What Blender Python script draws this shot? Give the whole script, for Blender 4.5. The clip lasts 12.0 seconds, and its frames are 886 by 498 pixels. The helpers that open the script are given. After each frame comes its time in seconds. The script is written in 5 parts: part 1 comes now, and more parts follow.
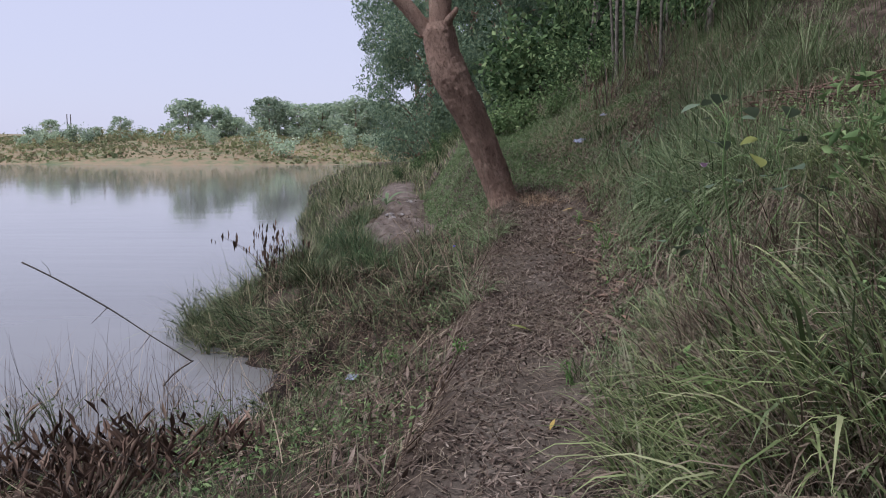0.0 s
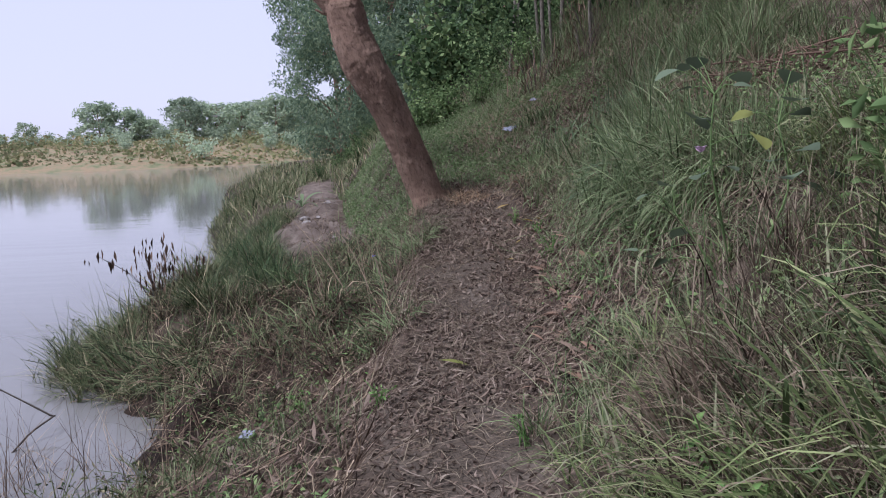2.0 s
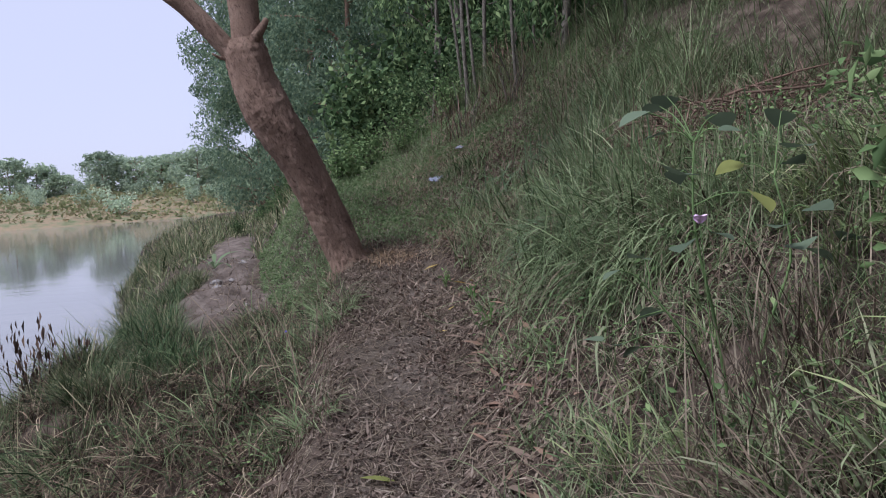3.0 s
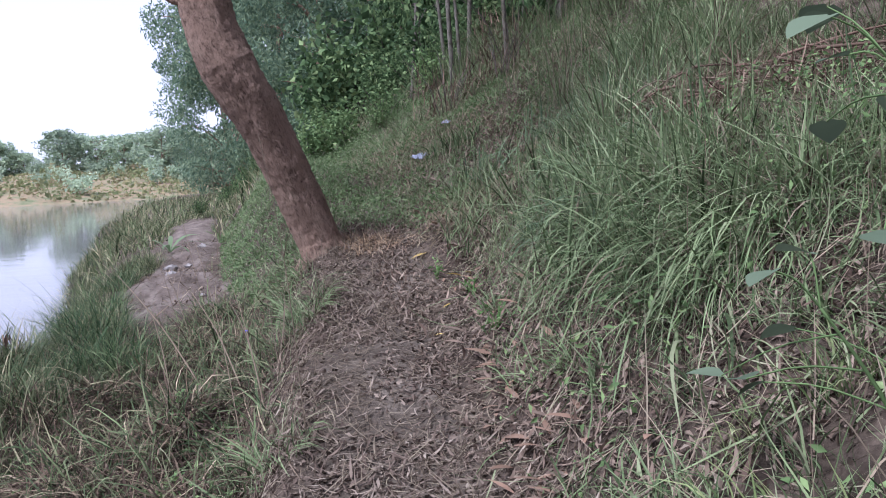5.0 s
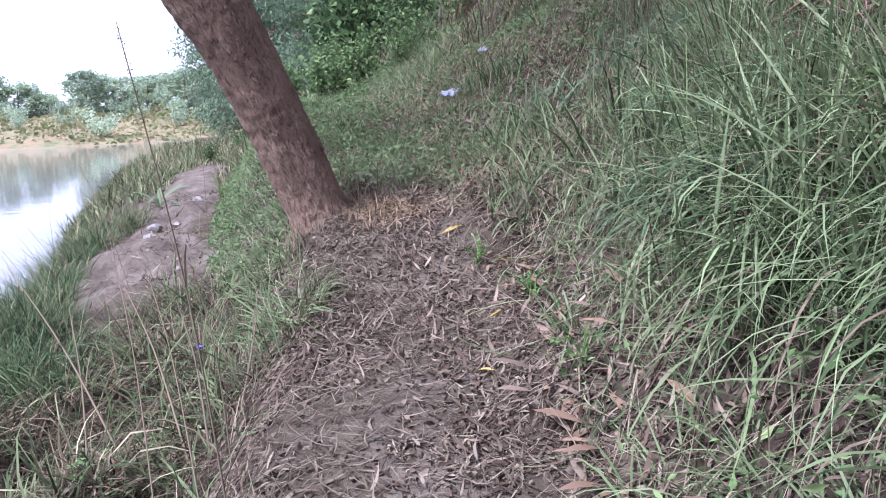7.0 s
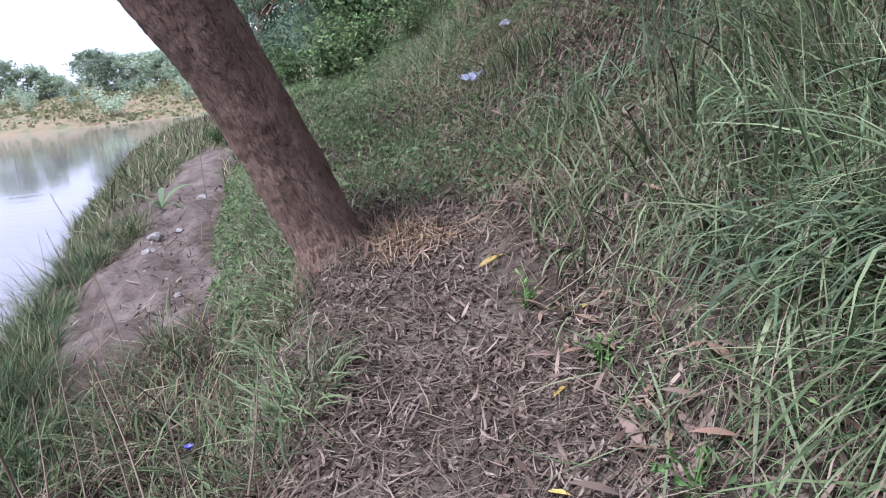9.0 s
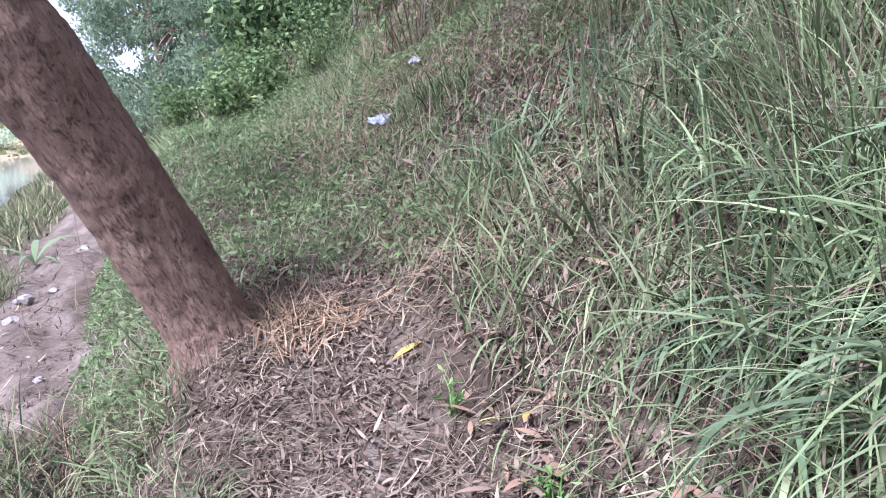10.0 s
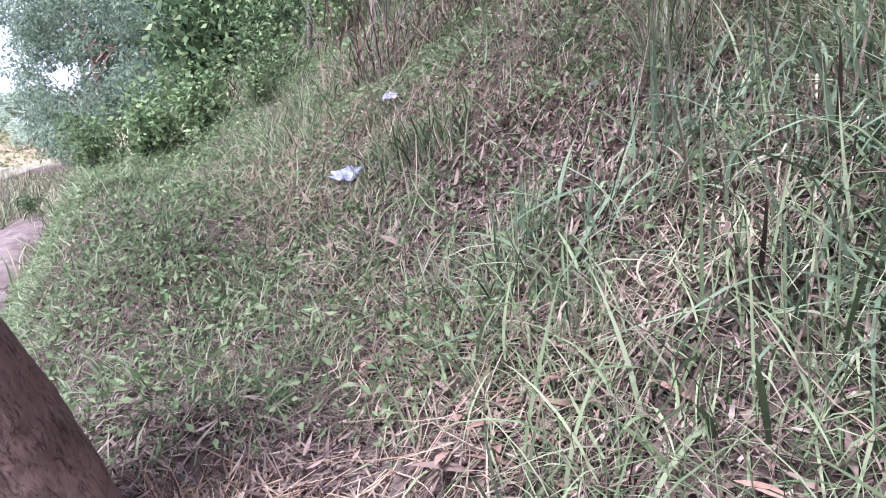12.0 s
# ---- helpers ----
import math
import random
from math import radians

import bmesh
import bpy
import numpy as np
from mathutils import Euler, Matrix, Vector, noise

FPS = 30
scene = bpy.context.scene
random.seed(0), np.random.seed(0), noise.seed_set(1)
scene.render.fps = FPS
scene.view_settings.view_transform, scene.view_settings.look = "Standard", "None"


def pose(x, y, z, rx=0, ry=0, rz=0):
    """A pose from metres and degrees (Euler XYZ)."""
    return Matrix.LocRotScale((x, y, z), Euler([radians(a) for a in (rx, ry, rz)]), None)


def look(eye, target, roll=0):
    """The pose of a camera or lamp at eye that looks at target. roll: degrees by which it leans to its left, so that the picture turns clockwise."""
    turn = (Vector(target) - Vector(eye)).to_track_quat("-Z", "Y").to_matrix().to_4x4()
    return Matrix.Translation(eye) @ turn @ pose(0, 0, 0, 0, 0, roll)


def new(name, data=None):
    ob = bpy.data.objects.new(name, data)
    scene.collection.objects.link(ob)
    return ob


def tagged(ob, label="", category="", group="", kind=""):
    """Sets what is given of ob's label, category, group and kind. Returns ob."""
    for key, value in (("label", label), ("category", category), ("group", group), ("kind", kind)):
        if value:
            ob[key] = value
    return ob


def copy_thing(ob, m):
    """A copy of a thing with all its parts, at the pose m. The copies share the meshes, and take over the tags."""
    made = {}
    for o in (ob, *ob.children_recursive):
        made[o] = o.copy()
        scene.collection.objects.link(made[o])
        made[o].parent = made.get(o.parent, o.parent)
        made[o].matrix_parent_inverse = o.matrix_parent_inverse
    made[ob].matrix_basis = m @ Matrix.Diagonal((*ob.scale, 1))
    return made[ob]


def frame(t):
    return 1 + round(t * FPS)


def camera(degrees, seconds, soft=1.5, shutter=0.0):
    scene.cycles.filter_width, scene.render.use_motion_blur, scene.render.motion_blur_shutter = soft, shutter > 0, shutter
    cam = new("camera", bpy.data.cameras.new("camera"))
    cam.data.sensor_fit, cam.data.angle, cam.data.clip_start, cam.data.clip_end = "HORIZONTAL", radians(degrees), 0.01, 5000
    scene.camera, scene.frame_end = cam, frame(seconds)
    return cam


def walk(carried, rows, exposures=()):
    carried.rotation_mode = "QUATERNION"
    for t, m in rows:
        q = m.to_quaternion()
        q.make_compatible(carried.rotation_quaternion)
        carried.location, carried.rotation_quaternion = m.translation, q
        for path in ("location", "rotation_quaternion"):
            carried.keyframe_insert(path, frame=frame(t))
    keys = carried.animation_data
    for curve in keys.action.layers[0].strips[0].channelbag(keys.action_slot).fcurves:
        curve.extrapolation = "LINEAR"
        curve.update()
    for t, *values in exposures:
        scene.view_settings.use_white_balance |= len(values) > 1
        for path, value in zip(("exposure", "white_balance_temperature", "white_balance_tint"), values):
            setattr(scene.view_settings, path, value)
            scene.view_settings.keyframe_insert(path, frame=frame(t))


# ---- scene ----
cam = camera(58.8, 12.0, soft=1.0)
PATH = [
    (0, (-0.006, -0.027, 1.377), (-0.006, 1.958, 1.131), 0.2),
    (0.5, (0.007, 0.102, 1.337), (0.092, 2.08, 1.056), -1.3),
    (1, (0.019, 0.496, 1.37), (0.183, 2.465, 1.064), -1.3),
    (1.5, (0.046, 0.742, 1.358), (0.232, 2.711, 1.058), -1.2),
    (2, (0.104, 1.104, 1.362), (0.282, 3.078, 1.099), -1.9),
    (2.5, (0.147, 1.526, 1.402), (0.399, 3.499, 1.188), -2.8),
    (3, (0.254, 1.909, 1.435), (0.614, 3.87, 1.278), -3.6),
    (3.2, (0.292, 2.056, 1.406), (0.692, 4.011, 1.268), -3.7),
    (4.8, (0.276, 2.815, 1.406), (0.703, 4.762, 1.233), -2.8),
    (5, (0.266, 2.892, 1.36), (0.704, 4.834, 1.165), -2.5),
    (5.5, (0.415, 3.117, 1.371), (0.873, 5.048, 1.126), -2.0),
    (6, (0.422, 3.423, 1.329), (0.875, 5.352, 1.062), -2.1),
    (6.5, (0.442, 3.962, 1.375), (0.895, 5.887, 1.075), -2.8),
    (7, (0.547, 4.511, 1.354), (0.911, 6.449, 1.018), -2.5),
    (7.2, (0.561, 4.669, 1.39), (0.866, 6.612, 1.03), -2.4),
    (8.8, (0.565, 5.179, 1.554), (0.823, 7.114, 1.122), -5.8),
    (9, (0.633, 5.278, 1.573), (0.941, 7.206, 1.14), -5.8),
    (9.5, (0.734, 5.544, 1.6), (1.18, 7.448, 1.179), -5.7),
    (10, (0.782, 5.866, 1.659), (1.312, 7.755, 1.273), -6.0),
    (10.5, (0.83, 6.183, 1.651), (1.374, 8.074, 1.294), -6.1),
    (11, (0.909, 6.617, 1.771), (1.477, 8.505, 1.434), -5.6),
    (11.5, (0.938, 6.887, 1.821), (1.567, 8.754, 1.478), -5.2),
    (12, (0.976, 7.141, 1.799), (1.642, 8.996, 1.458), -4.7),
]
EXPOSURES = [(0.0, 0.52, 5700, 15), (0.8, 0.61, 5650, 16), (1.5, 0.95, 5550, 18), (2.0, 0.72, 5600, 18), (2.5, 0.47, 5650, 15), (3.0, 0.63, 5550, 15), (3.2, 0.95, 5550, 15), (5.0, 1.25, 5350, 18), (6.0, 1.68, 5350, 16), (6.5, 1.66, 5350, 17), (7.2, 1.8, 5250, 22), (8.8, 1.15, 5350, 19), (9.1, 1.6, 5350, 20), (9.5, 1.98, 5350, 22), (10.5, 2.24, 5350, 25), (12.0, 2.32, 5350, 32)]
walk(cam, [(t, look(eye, target, roll)) for t, eye, target, roll in PATH], EXPOSURES)

# ---- world and light ----
SUN_FROM = Vector((-0.52, -0.22, 0.82)).normalized()
world = bpy.data.worlds.new("sky")
scene.world = world
world.use_nodes = True
wn = world.node_tree
sky = wn.nodes.new("ShaderNodeTexSky")
sky.sky_type, sky.sun_disc = "NISHITA", False
sky.sun_elevation = math.asin(SUN_FROM.z)
sky.sun_rotation = math.atan2(SUN_FROM.x, SUN_FROM.y)
sky.air_density, sky.dust_density, sky.ozone_density = 1.0, 1.5, 1.5
haze = wn.nodes.new("ShaderNodeMix")
haze.data_type = "RGBA"
haze.inputs[0].default_value = 0.88
haze.inputs[7].default_value = (4.2, 4.05, 4.55, 1)
wn.links.new(sky.outputs["Color"], haze.inputs[6])
wn.links.new(haze.outputs[2], wn.nodes["Background"].inputs["Color"])
wn.nodes["Background"].inputs["Strength"].default_value = 0.117
sun = new("sun", bpy.data.lights.new("sun", "SUN"))
sun.data.energy, sun.data.angle, sun.data.color = 3.0, radians(16), (1.0, 0.97, 0.93)
sun.matrix_world = look((0, 0, 40), Vector((0, 0, 40)) - SUN_FROM)

# ---- small tools ----
RNG = np.random.default_rng(7)
TABLE = np.random.default_rng(3).random((256, 256))


def vnoise(x, y, scale, shift=0):
    """Smooth value noise from 0 to 1; scale is the size of its lumps in metres."""
    u, v = np.asarray(x, float) / scale + 17.3 * shift + 900, np.asarray(y, float) / scale + 9.1 * shift + 900
    i, j = np.floor(u).astype(int), np.floor(v).astype(int)
    fu, fv = u - i, v - j
    fu, fv = fu * fu * (3 - 2 * fu), fv * fv * (3 - 2 * fv)
    g = lambda a, b: TABLE[(i + a) % 256, (j + b) % 256]
    return (g(0, 0) * (1 - fu) + g(1, 0) * fu) * (1 - fv) + (g(0, 1) * (1 - fu) + g(1, 1) * fu) * fv


def raw_mesh(name, verts, quads=None, tris=None, smooth=True):
    me = bpy.data.meshes.new(name)
    verts = np.asarray(verts, np.float32).reshape(-1, 3)
    q = np.asarray(quads if quads is not None else np.zeros((0, 4)), np.int32).reshape(-1, 4)
    t = np.asarray(tris if tris is not None else np.zeros((0, 3)), np.int32).reshape(-1, 3)
    me.vertices.add(len(verts))
    me.vertices.foreach_set("co", verts.ravel())
    me.loops.add(q.size + t.size)
    me.loops.foreach_set("vertex_index", np.concatenate([q.ravel(), t.ravel()]))
    me.polygons.add(len(q) + len(t))
    me.polygons.foreach_set("loop_start", np.concatenate([np.arange(len(q)) * 4, q.size + np.arange(len(t)) * 3]).astype(np.int32))
    me.polygons.foreach_set("use_smooth", np.full(len(q) + len(t), smooth))
    me.update(calc_edges=True)
    me.validate()
    return me


def part(name, arrays, mat, parent=None, label=""):
    ob = new(name, raw_mesh(name, *arrays))
    ob.data.materials.append(mat)
    if parent:
        ob.parent = parent
    if label:
        ob["label"] = label
    if parent and name in ("tuft", "dry_tuft", "crown", "foliage", "twig_tangle", "ear"):
        ob["kind"] = "stuff"
    return ob


def blades(P, az, length, width, lean, bend, segs=3, twist=0.5, profile=None, curl=0.0, ease=1.0):
    """Arching blades: roots P, heading az, lean from the vertical, how far they bend over on the way to the tip, and how far they curl sideways; ease under 1 bends them early."""
    P, n = np.asarray(P, float), len(P)
    az, length, width, lean, bend, curl = (np.broadcast_to(np.asarray(a, float), (n,)) for a in (az, length, width, lean, bend, curl))
    tw0, tip = az + np.pi / 2 + RNG.uniform(-twist, twist, n), RNG.uniform(-0.3, 0.3, n)
    taper = np.asarray(profile if profile is not None else [1.0, 0.9, 0.6, 0.35, 0.2][:segs])
    rows, at = [], P.copy()
    for k in range(segs + 1):
        if k:
            th = lean + bend * ((k - 0.5) / segs) ** ease
            step = length / segs
            a = az + curl * (k - 0.5) / segs
            out = np.stack([np.cos(a), np.sin(a)], 1)
            at = at + np.concatenate([out * (np.sin(th) * step)[:, None], (np.cos(th) * step)[:, None]], 1)
        if k < segs:
            tw = tw0 + curl * k / segs
            w = (0.5 * width * taper[k])[:, None] * np.stack([np.cos(tw), np.sin(tw), tip], 1)
            rows += [at - w, at + w]
        else:
            rows.append(at)
    m = 2 * segs + 1
    V = np.stack(rows, 1).reshape(-1, 3)
    base = (np.arange(n) * m)[:, None]
    quads = np.concatenate([base + np.array([2 * k, 2 * k + 1, 2 * k + 3, 2 * k + 2]) for k in range(segs - 1)])
    tris = base + np.array([2 * segs - 2, 2 * segs - 1, 2 * segs])
    return V, quads, tris


def leaves(C, size, width=0.35, hang=0.6, fold=0.12):
    """Small folded leaves at C: each four corners and two faces. hang: 1 all hang down, 0 any way."""
    C, n = np.asarray(C, float), len(C)
    size = np.broadcast_to(np.asarray(size, float), (n,))
    d = RNG.normal(size=(n, 3)) * np.array([1, 1, 0.7])
    d /= np.linalg.norm(d, axis=1)[:, None]
    d = d * (1 - hang) + np.array([0, 0, -1.0]) * hang
    d /= np.linalg.norm(d, axis=1)[:, None]
    s = np.cross(d, RNG.normal(size=(n, 3)))
    s /= np.linalg.norm(s, axis=1)[:, None]
    up = np.cross(s, d)
    L, W = size[:, None], size[:, None] * width
    a, b = C - d * L * 0.5, C + d * L * 0.5
    mid = C - d * L * 0.08
    V = np.stack([a, mid + s * W * 0.5 + up * L * fold, b, mid - s * W * 0.5 + up * L * fold], 1).reshape(-1, 3)
    i = (np.arange(n) * 4)[:, None]
    return V, np.zeros((0, 4), int), np.concatenate([i + np.array([0, 1, 2]), i + np.array([0, 2, 3])])


def tube(points, radii, sides=8, rough=0.0, seed=1, cap=True):
    """A limb along points, with a radius at each and an uneven skin."""
    pts, rad = np.asarray(points, float), np.asarray(radii, float)
    n = len(pts)
    tang = np.gradient(pts, axis=0)
    tang /= np.linalg.norm(tang, axis=1)[:, None]
    ref = np.array([0.0, 1.0, 0.0]) if abs(tang[0][1]) < 0.9 else np.array([1.0, 0.0, 0.0])
    a = np.cross(tang, ref)
    a /= np.linalg.norm(a, axis=1)[:, None]
    b = np.cross(tang, a)
    ang = np.arange(sides) / sides * 2 * np.pi
    run = np.concatenate([[0], np.cumsum(np.linalg.norm(np.diff(pts, axis=0), axis=1))])
    wob = 1 + rough * (2 * vnoise(np.cos(ang)[None] * 0.5 + seed * 3, np.sin(ang)[None] * 0.5 + run[:, None], 0.35, seed) - 1)
    if sides > 30:
        wob = wob + 0.09 * (np.abs(vnoise(ang[None] * 0.17, run[:, None] * 0.5, 0.018, seed) - 0.5) + np.abs(vnoise(ang[None] * 0.17, run[:, None] * 0.6, 0.05, seed + 1) - 0.5))
    r = rad[:, None] * wob
    V = pts[:, None] + r[..., None] * (np.cos(ang)[None, :, None] * a[:, None] + np.sin(ang)[None, :, None] * b[:, None])
    V = V.reshape(-1, 3)
    i, j = np.meshgrid(np.arange(n - 1), np.arange(sides), indexing="ij")
    q = np.stack([i * sides + j, i * sides + (j + 1) % sides, (i + 1) * sides + (j + 1) % sides, (i + 1) * sides + j], -1).reshape(-1, 4)
    t = np.zeros((0, 3), int)
    if cap:
        V = np.concatenate([V, pts[-1:] + tang[-1:] * rad[-1] * 0.4, pts[:1]])
        k = np.arange(sides)
        t = np.concatenate([np.stack([(n - 1) * sides + k, (n - 1) * sides + (k + 1) % sides, np.full(sides, n * sides)], 1),
                            np.stack([(k + 1) % sides, k, np.full(sides, n * sides + 1)], 1)])
    return V, q, t


def smooth_line(keys, n):
    """n points on a smooth line through the keys."""
    keys = np.asarray(keys, float)
    s = np.linspace(0, len(keys) - 1, n)
    i = np.clip(s.astype(int), 0, len(keys) - 2)
    f = (s - i)[:, None]
    p = lambda k: keys[np.clip(k, 0, len(keys) - 1)]
    a, b, c, d = p(i - 1), p(i), p(i + 1), p(i + 2)
    return 0.5 * (2 * b + (c - a) * f + (2 * a - 5 * b + 4 * c - d) * f ** 2 + (3 * b - a - 3 * c + d) * f ** 3)


# ---- the lie of the land ----
WATER = -0.6
STATION = [-6, 3, 4.8, 5.4, 5.9, 6.3, 7.3, 8.2, 9.1, 10.2, 11.5, 14, 20, 30, 48, 75]
PATH_X = [-0.1, 0.26, 0.45, 0.56, 0.66, 0.72, 0.88, 1.02, 1.12, 1.15, 1.1, 0.9, 0.8, 1, 1, 3]
PATH_Z = [-0.1, 0, 0.1, 0.19, 0.26, 0.32, 0.45, 0.63, 0.84, 1.04, 1.34, 1.58, 1.7, 1.9, 2, 2]
FOOT_X = [-0.6, -0.35, -0.1, -0.07, -0.04, -0.02, 0, 0.05, 0.15, -0.1, -0.2, -0.35, -0.6, -0.8, -2, -2]
FOOT_Z = [-0.2, -0.16, -0.1, -0.08, -0.06, -0.05, 0.02, 0.14, 0.28, 0.3, 0.3, 0.36, 0.42, 0.5, 0.6, 0.6]
BANK_X = [-2.6, -2.5, -1.35, -0.85, -0.75, -0.85, -1.35, -1.9, -1.75, -1.45, -1.4, -1.5, -2.5, -3.4, -5.6, -6]
BANK_Z = [-0.42, -0.42, -0.42, -0.4, -0.39, -0.38, -0.3, -0.15, 0, 0.12, 0.2, 0.28, 0.3, 0.3, 0.4, 0.4]
EDGE_X = [-3.8, -3.8, -2.5, -1.3, -1.2, -1.3, -1.8, -2.6, -2.55, -1.95, -1.9, -2.3, -3.7, -5.2, -8, -9]
FAR_SHORE = 124.0
RISE_D = [0, 0.35, 1.5, 3.2, 12, 25]


def along(values, y):
    return np.interp(y, STATION, values)


def steps(a, b, v):
    f = np.clip((v - a) / (b - a), 0, 1)
    return f * f * (3 - 2 * f)


def ledge(x, y):
    """1 on the bare clay ledge below the tree, 0 off it."""
    mid = along([-0.8, -0.8, -0.6, -0.52, -0.45, -0.4, -0.3, -0.3, -0.35, -0.55, -0.7, -0.85, -1.15, -1.5, -3, -3], y)
    half = 0.48 + 0.05 * np.sin(y * 1.3) + 0.25 * (vnoise(x, y, 0.45, 4) - 0.5)
    return np.clip((half - np.abs(x - mid)) / 0.12, 0, 1) * steps(9.1, 9.9, y) * (1 - steps(22, 27, y))


def path_mask(x, y):
    """1 on the trodden path, falling to 0 at its edges; up to the tree and on as a litter streak up the slope."""
    wob = 0.25 * (vnoise(x, y, 0.5, 2) - 0.5)
    a = np.clip((0.42 + wob - np.abs(x - along(PATH_X, y))) / 0.14, 0, 1) * (1 - steps(9.1, 9.5, y))
    s = 1.35 + (y - 9.3) * 0.85
    b = np.clip((0.38 + wob * 2.4 - np.abs(x - s) * 0.75) / 0.3, 0, 1) * steps(9.2, 9.7, y) * (1 - steps(11.6, 12.6, y))
    return np.maximum(a, b * 0.5)


def leaf_drift(x, y):
    """1 in the middle of the drift of dead leaves up the slope, 0 outside it."""
    return np.clip(1.5 * np.exp(-((x - 2.75 - 0.25 * (y - 10)) / 0.5) ** 2 - ((y - 10.0) / 0.9) ** 2), 0, 1)


def land(x, y, fine=True):
    """The height of the ground."""
    x, y = np.broadcast_arrays(np.asarray(x, float), np.asarray(y, float))
    half = 0.34
    pc, zc = along(PATH_X, y), along(PATH_Z, y)
    d = x - pc - half
    f = steps(8.0, 9.8, y)
    right = zc + (1 - f) * np.interp(d, RISE_D, [0, 0.14, 1.20, 1.62, 5.5, 9]) + f * np.interp(d, RISE_D, [0, 0.17, 0.80, 2.0, 7.0, 10])
    xs = [along(EDGE_X, y) - 6, along(EDGE_X, y), along(BANK_X, y), along(FOOT_X, y), pc - half]
    zs = [np.full(x.shape, -2.4), np.full(x.shape, WATER), along(BANK_Z, y), along(FOOT_Z, y), zc]
    left = zs[0]
    for k in range(4):
        f = np.clip((x - xs[k]) / np.maximum(xs[k + 1] - xs[k], 0.05), 0, 1)
        f = f if k == 0 else 0.45 * f + 0.55 * f * f * (3 - 2 * f)
        left = np.where(x >= xs[k], zs[k] + (zs[k + 1] - zs[k]) * f, left)
    z = np.where(d > 0, right, np.where(x > pc - half, zc, left))
    z = np.where(y > 75, np.maximum(z - (y - 75) * 0.12, -2.4), z)
    inland = y - (FAR_SHORE + 14 * np.sin(x / 45.0) + 6 * np.sin(x / 13.0 + 1))
    far = WATER + np.where(inland < 0, 0.06 * inland, 3.6 * (1 - np.exp(-np.maximum(inland, 0) / 16.0)) + 0.02 * np.maximum(inland, 0))
    far = np.maximum(far, -2.4) + np.where(inland > 0, 1.6 * (vnoise(x, y, 14, 5) - 0.5) * np.clip(inland / 8, 0, 1), 0)
    z = np.maximum(z, far)
    if fine:
        soft = 1 - path_mask(x, y) * 0.6
        z = z + 0.10 * (vnoise(x, y, 0.9, 1) - 0.5) * soft + 0.05 * (vnoise(x, y, 0.3, 2) - 0.5) * soft + 0.018 * (vnoise(x, y, 0.09, 3) - 0.5)
        bumpy = steps(-2.2, -1.4, x) * (1 - steps(-0.25, 0.15, x)) * steps(5.6, 6.6, y) * (1 - steps(8.2, 8.9, y))
        z = z + bumpy * 0.42 * (vnoise(x, y, 0.38, 11) - 0.5)
        cl = ledge(x, y)
        z = z + cl * (0.13 * np.abs(vnoise(x, y * 0.4, 0.30, 8) - 0.5) + 0.06 * np.abs(vnoise(x, y * 0.6, 0.11, 9) - 0.5))
    return z


# ---- materials ----
def shader(name):
    m = bpy.data.materials.new(name)
    m.use_nodes = True
    nt = m.node_tree
    return m, nt, nt.nodes["Principled BSDF"]


def ramp(nt, fac, stops):
    r = nt.nodes.new("ShaderNodeValToRGB")
    e = r.color_ramp.elements
    while len(e) < len(stops):
        e.new(0.5)
    for el, (p, c) in zip(e, stops):
        el.position, el.color = p, (*c, 1)
    nt.links.new(fac, r.inputs["Fac"])
    return r.outputs["Color"]


def noise_tex(nt, scale, detail=4, rough=0.6, stretch=None):
    co = nt.nodes.new("ShaderNodeTexCoord")
    n = nt.nodes.new("ShaderNodeTexNoise")
    n.inputs["Scale"].default_value, n.inputs["Detail"].default_value, n.inputs["Roughness"].default_value = scale, detail, rough
    out = co.outputs["Object"]
    if stretch:
        mp = nt.nodes.new("ShaderNodeMapping")
        mp.inputs["Scale"].default_value = stretch
        nt.links.new(out, mp.inputs["Vector"])
        out = mp.outputs["Vector"]
    nt.links.new(out, n.inputs["Vector"])
    return n.outputs["Fac"]


def mix(nt, fac, a, b, kind="MIX"):
    m = nt.nodes.new("ShaderNodeMix")
    m.data_type, m.blend_type = "RGBA", kind
    for s, v in ((m.inputs[0], fac), (m.inputs[6], a), (m.inputs[7], b)):
        if isinstance(v, (int, float)):
            s.default_value = v
        elif isinstance(v, tuple):
            s.default_value = (*v, 1)
        else:
            nt.links.new(v, s)
    return m.outputs[2]


def bump(nt, bsdf, height, strength=0.5, distance=0.02):
    b = nt.nodes.new("ShaderNodeBump")
    b.inputs["Strength"].default_value, b.inputs["Distance"].default_value = strength, distance
    nt.links.new(height, b.inputs["Height"])
    nt.links.new(b.outputs["Normal"], bsdf.inputs["Normal"])


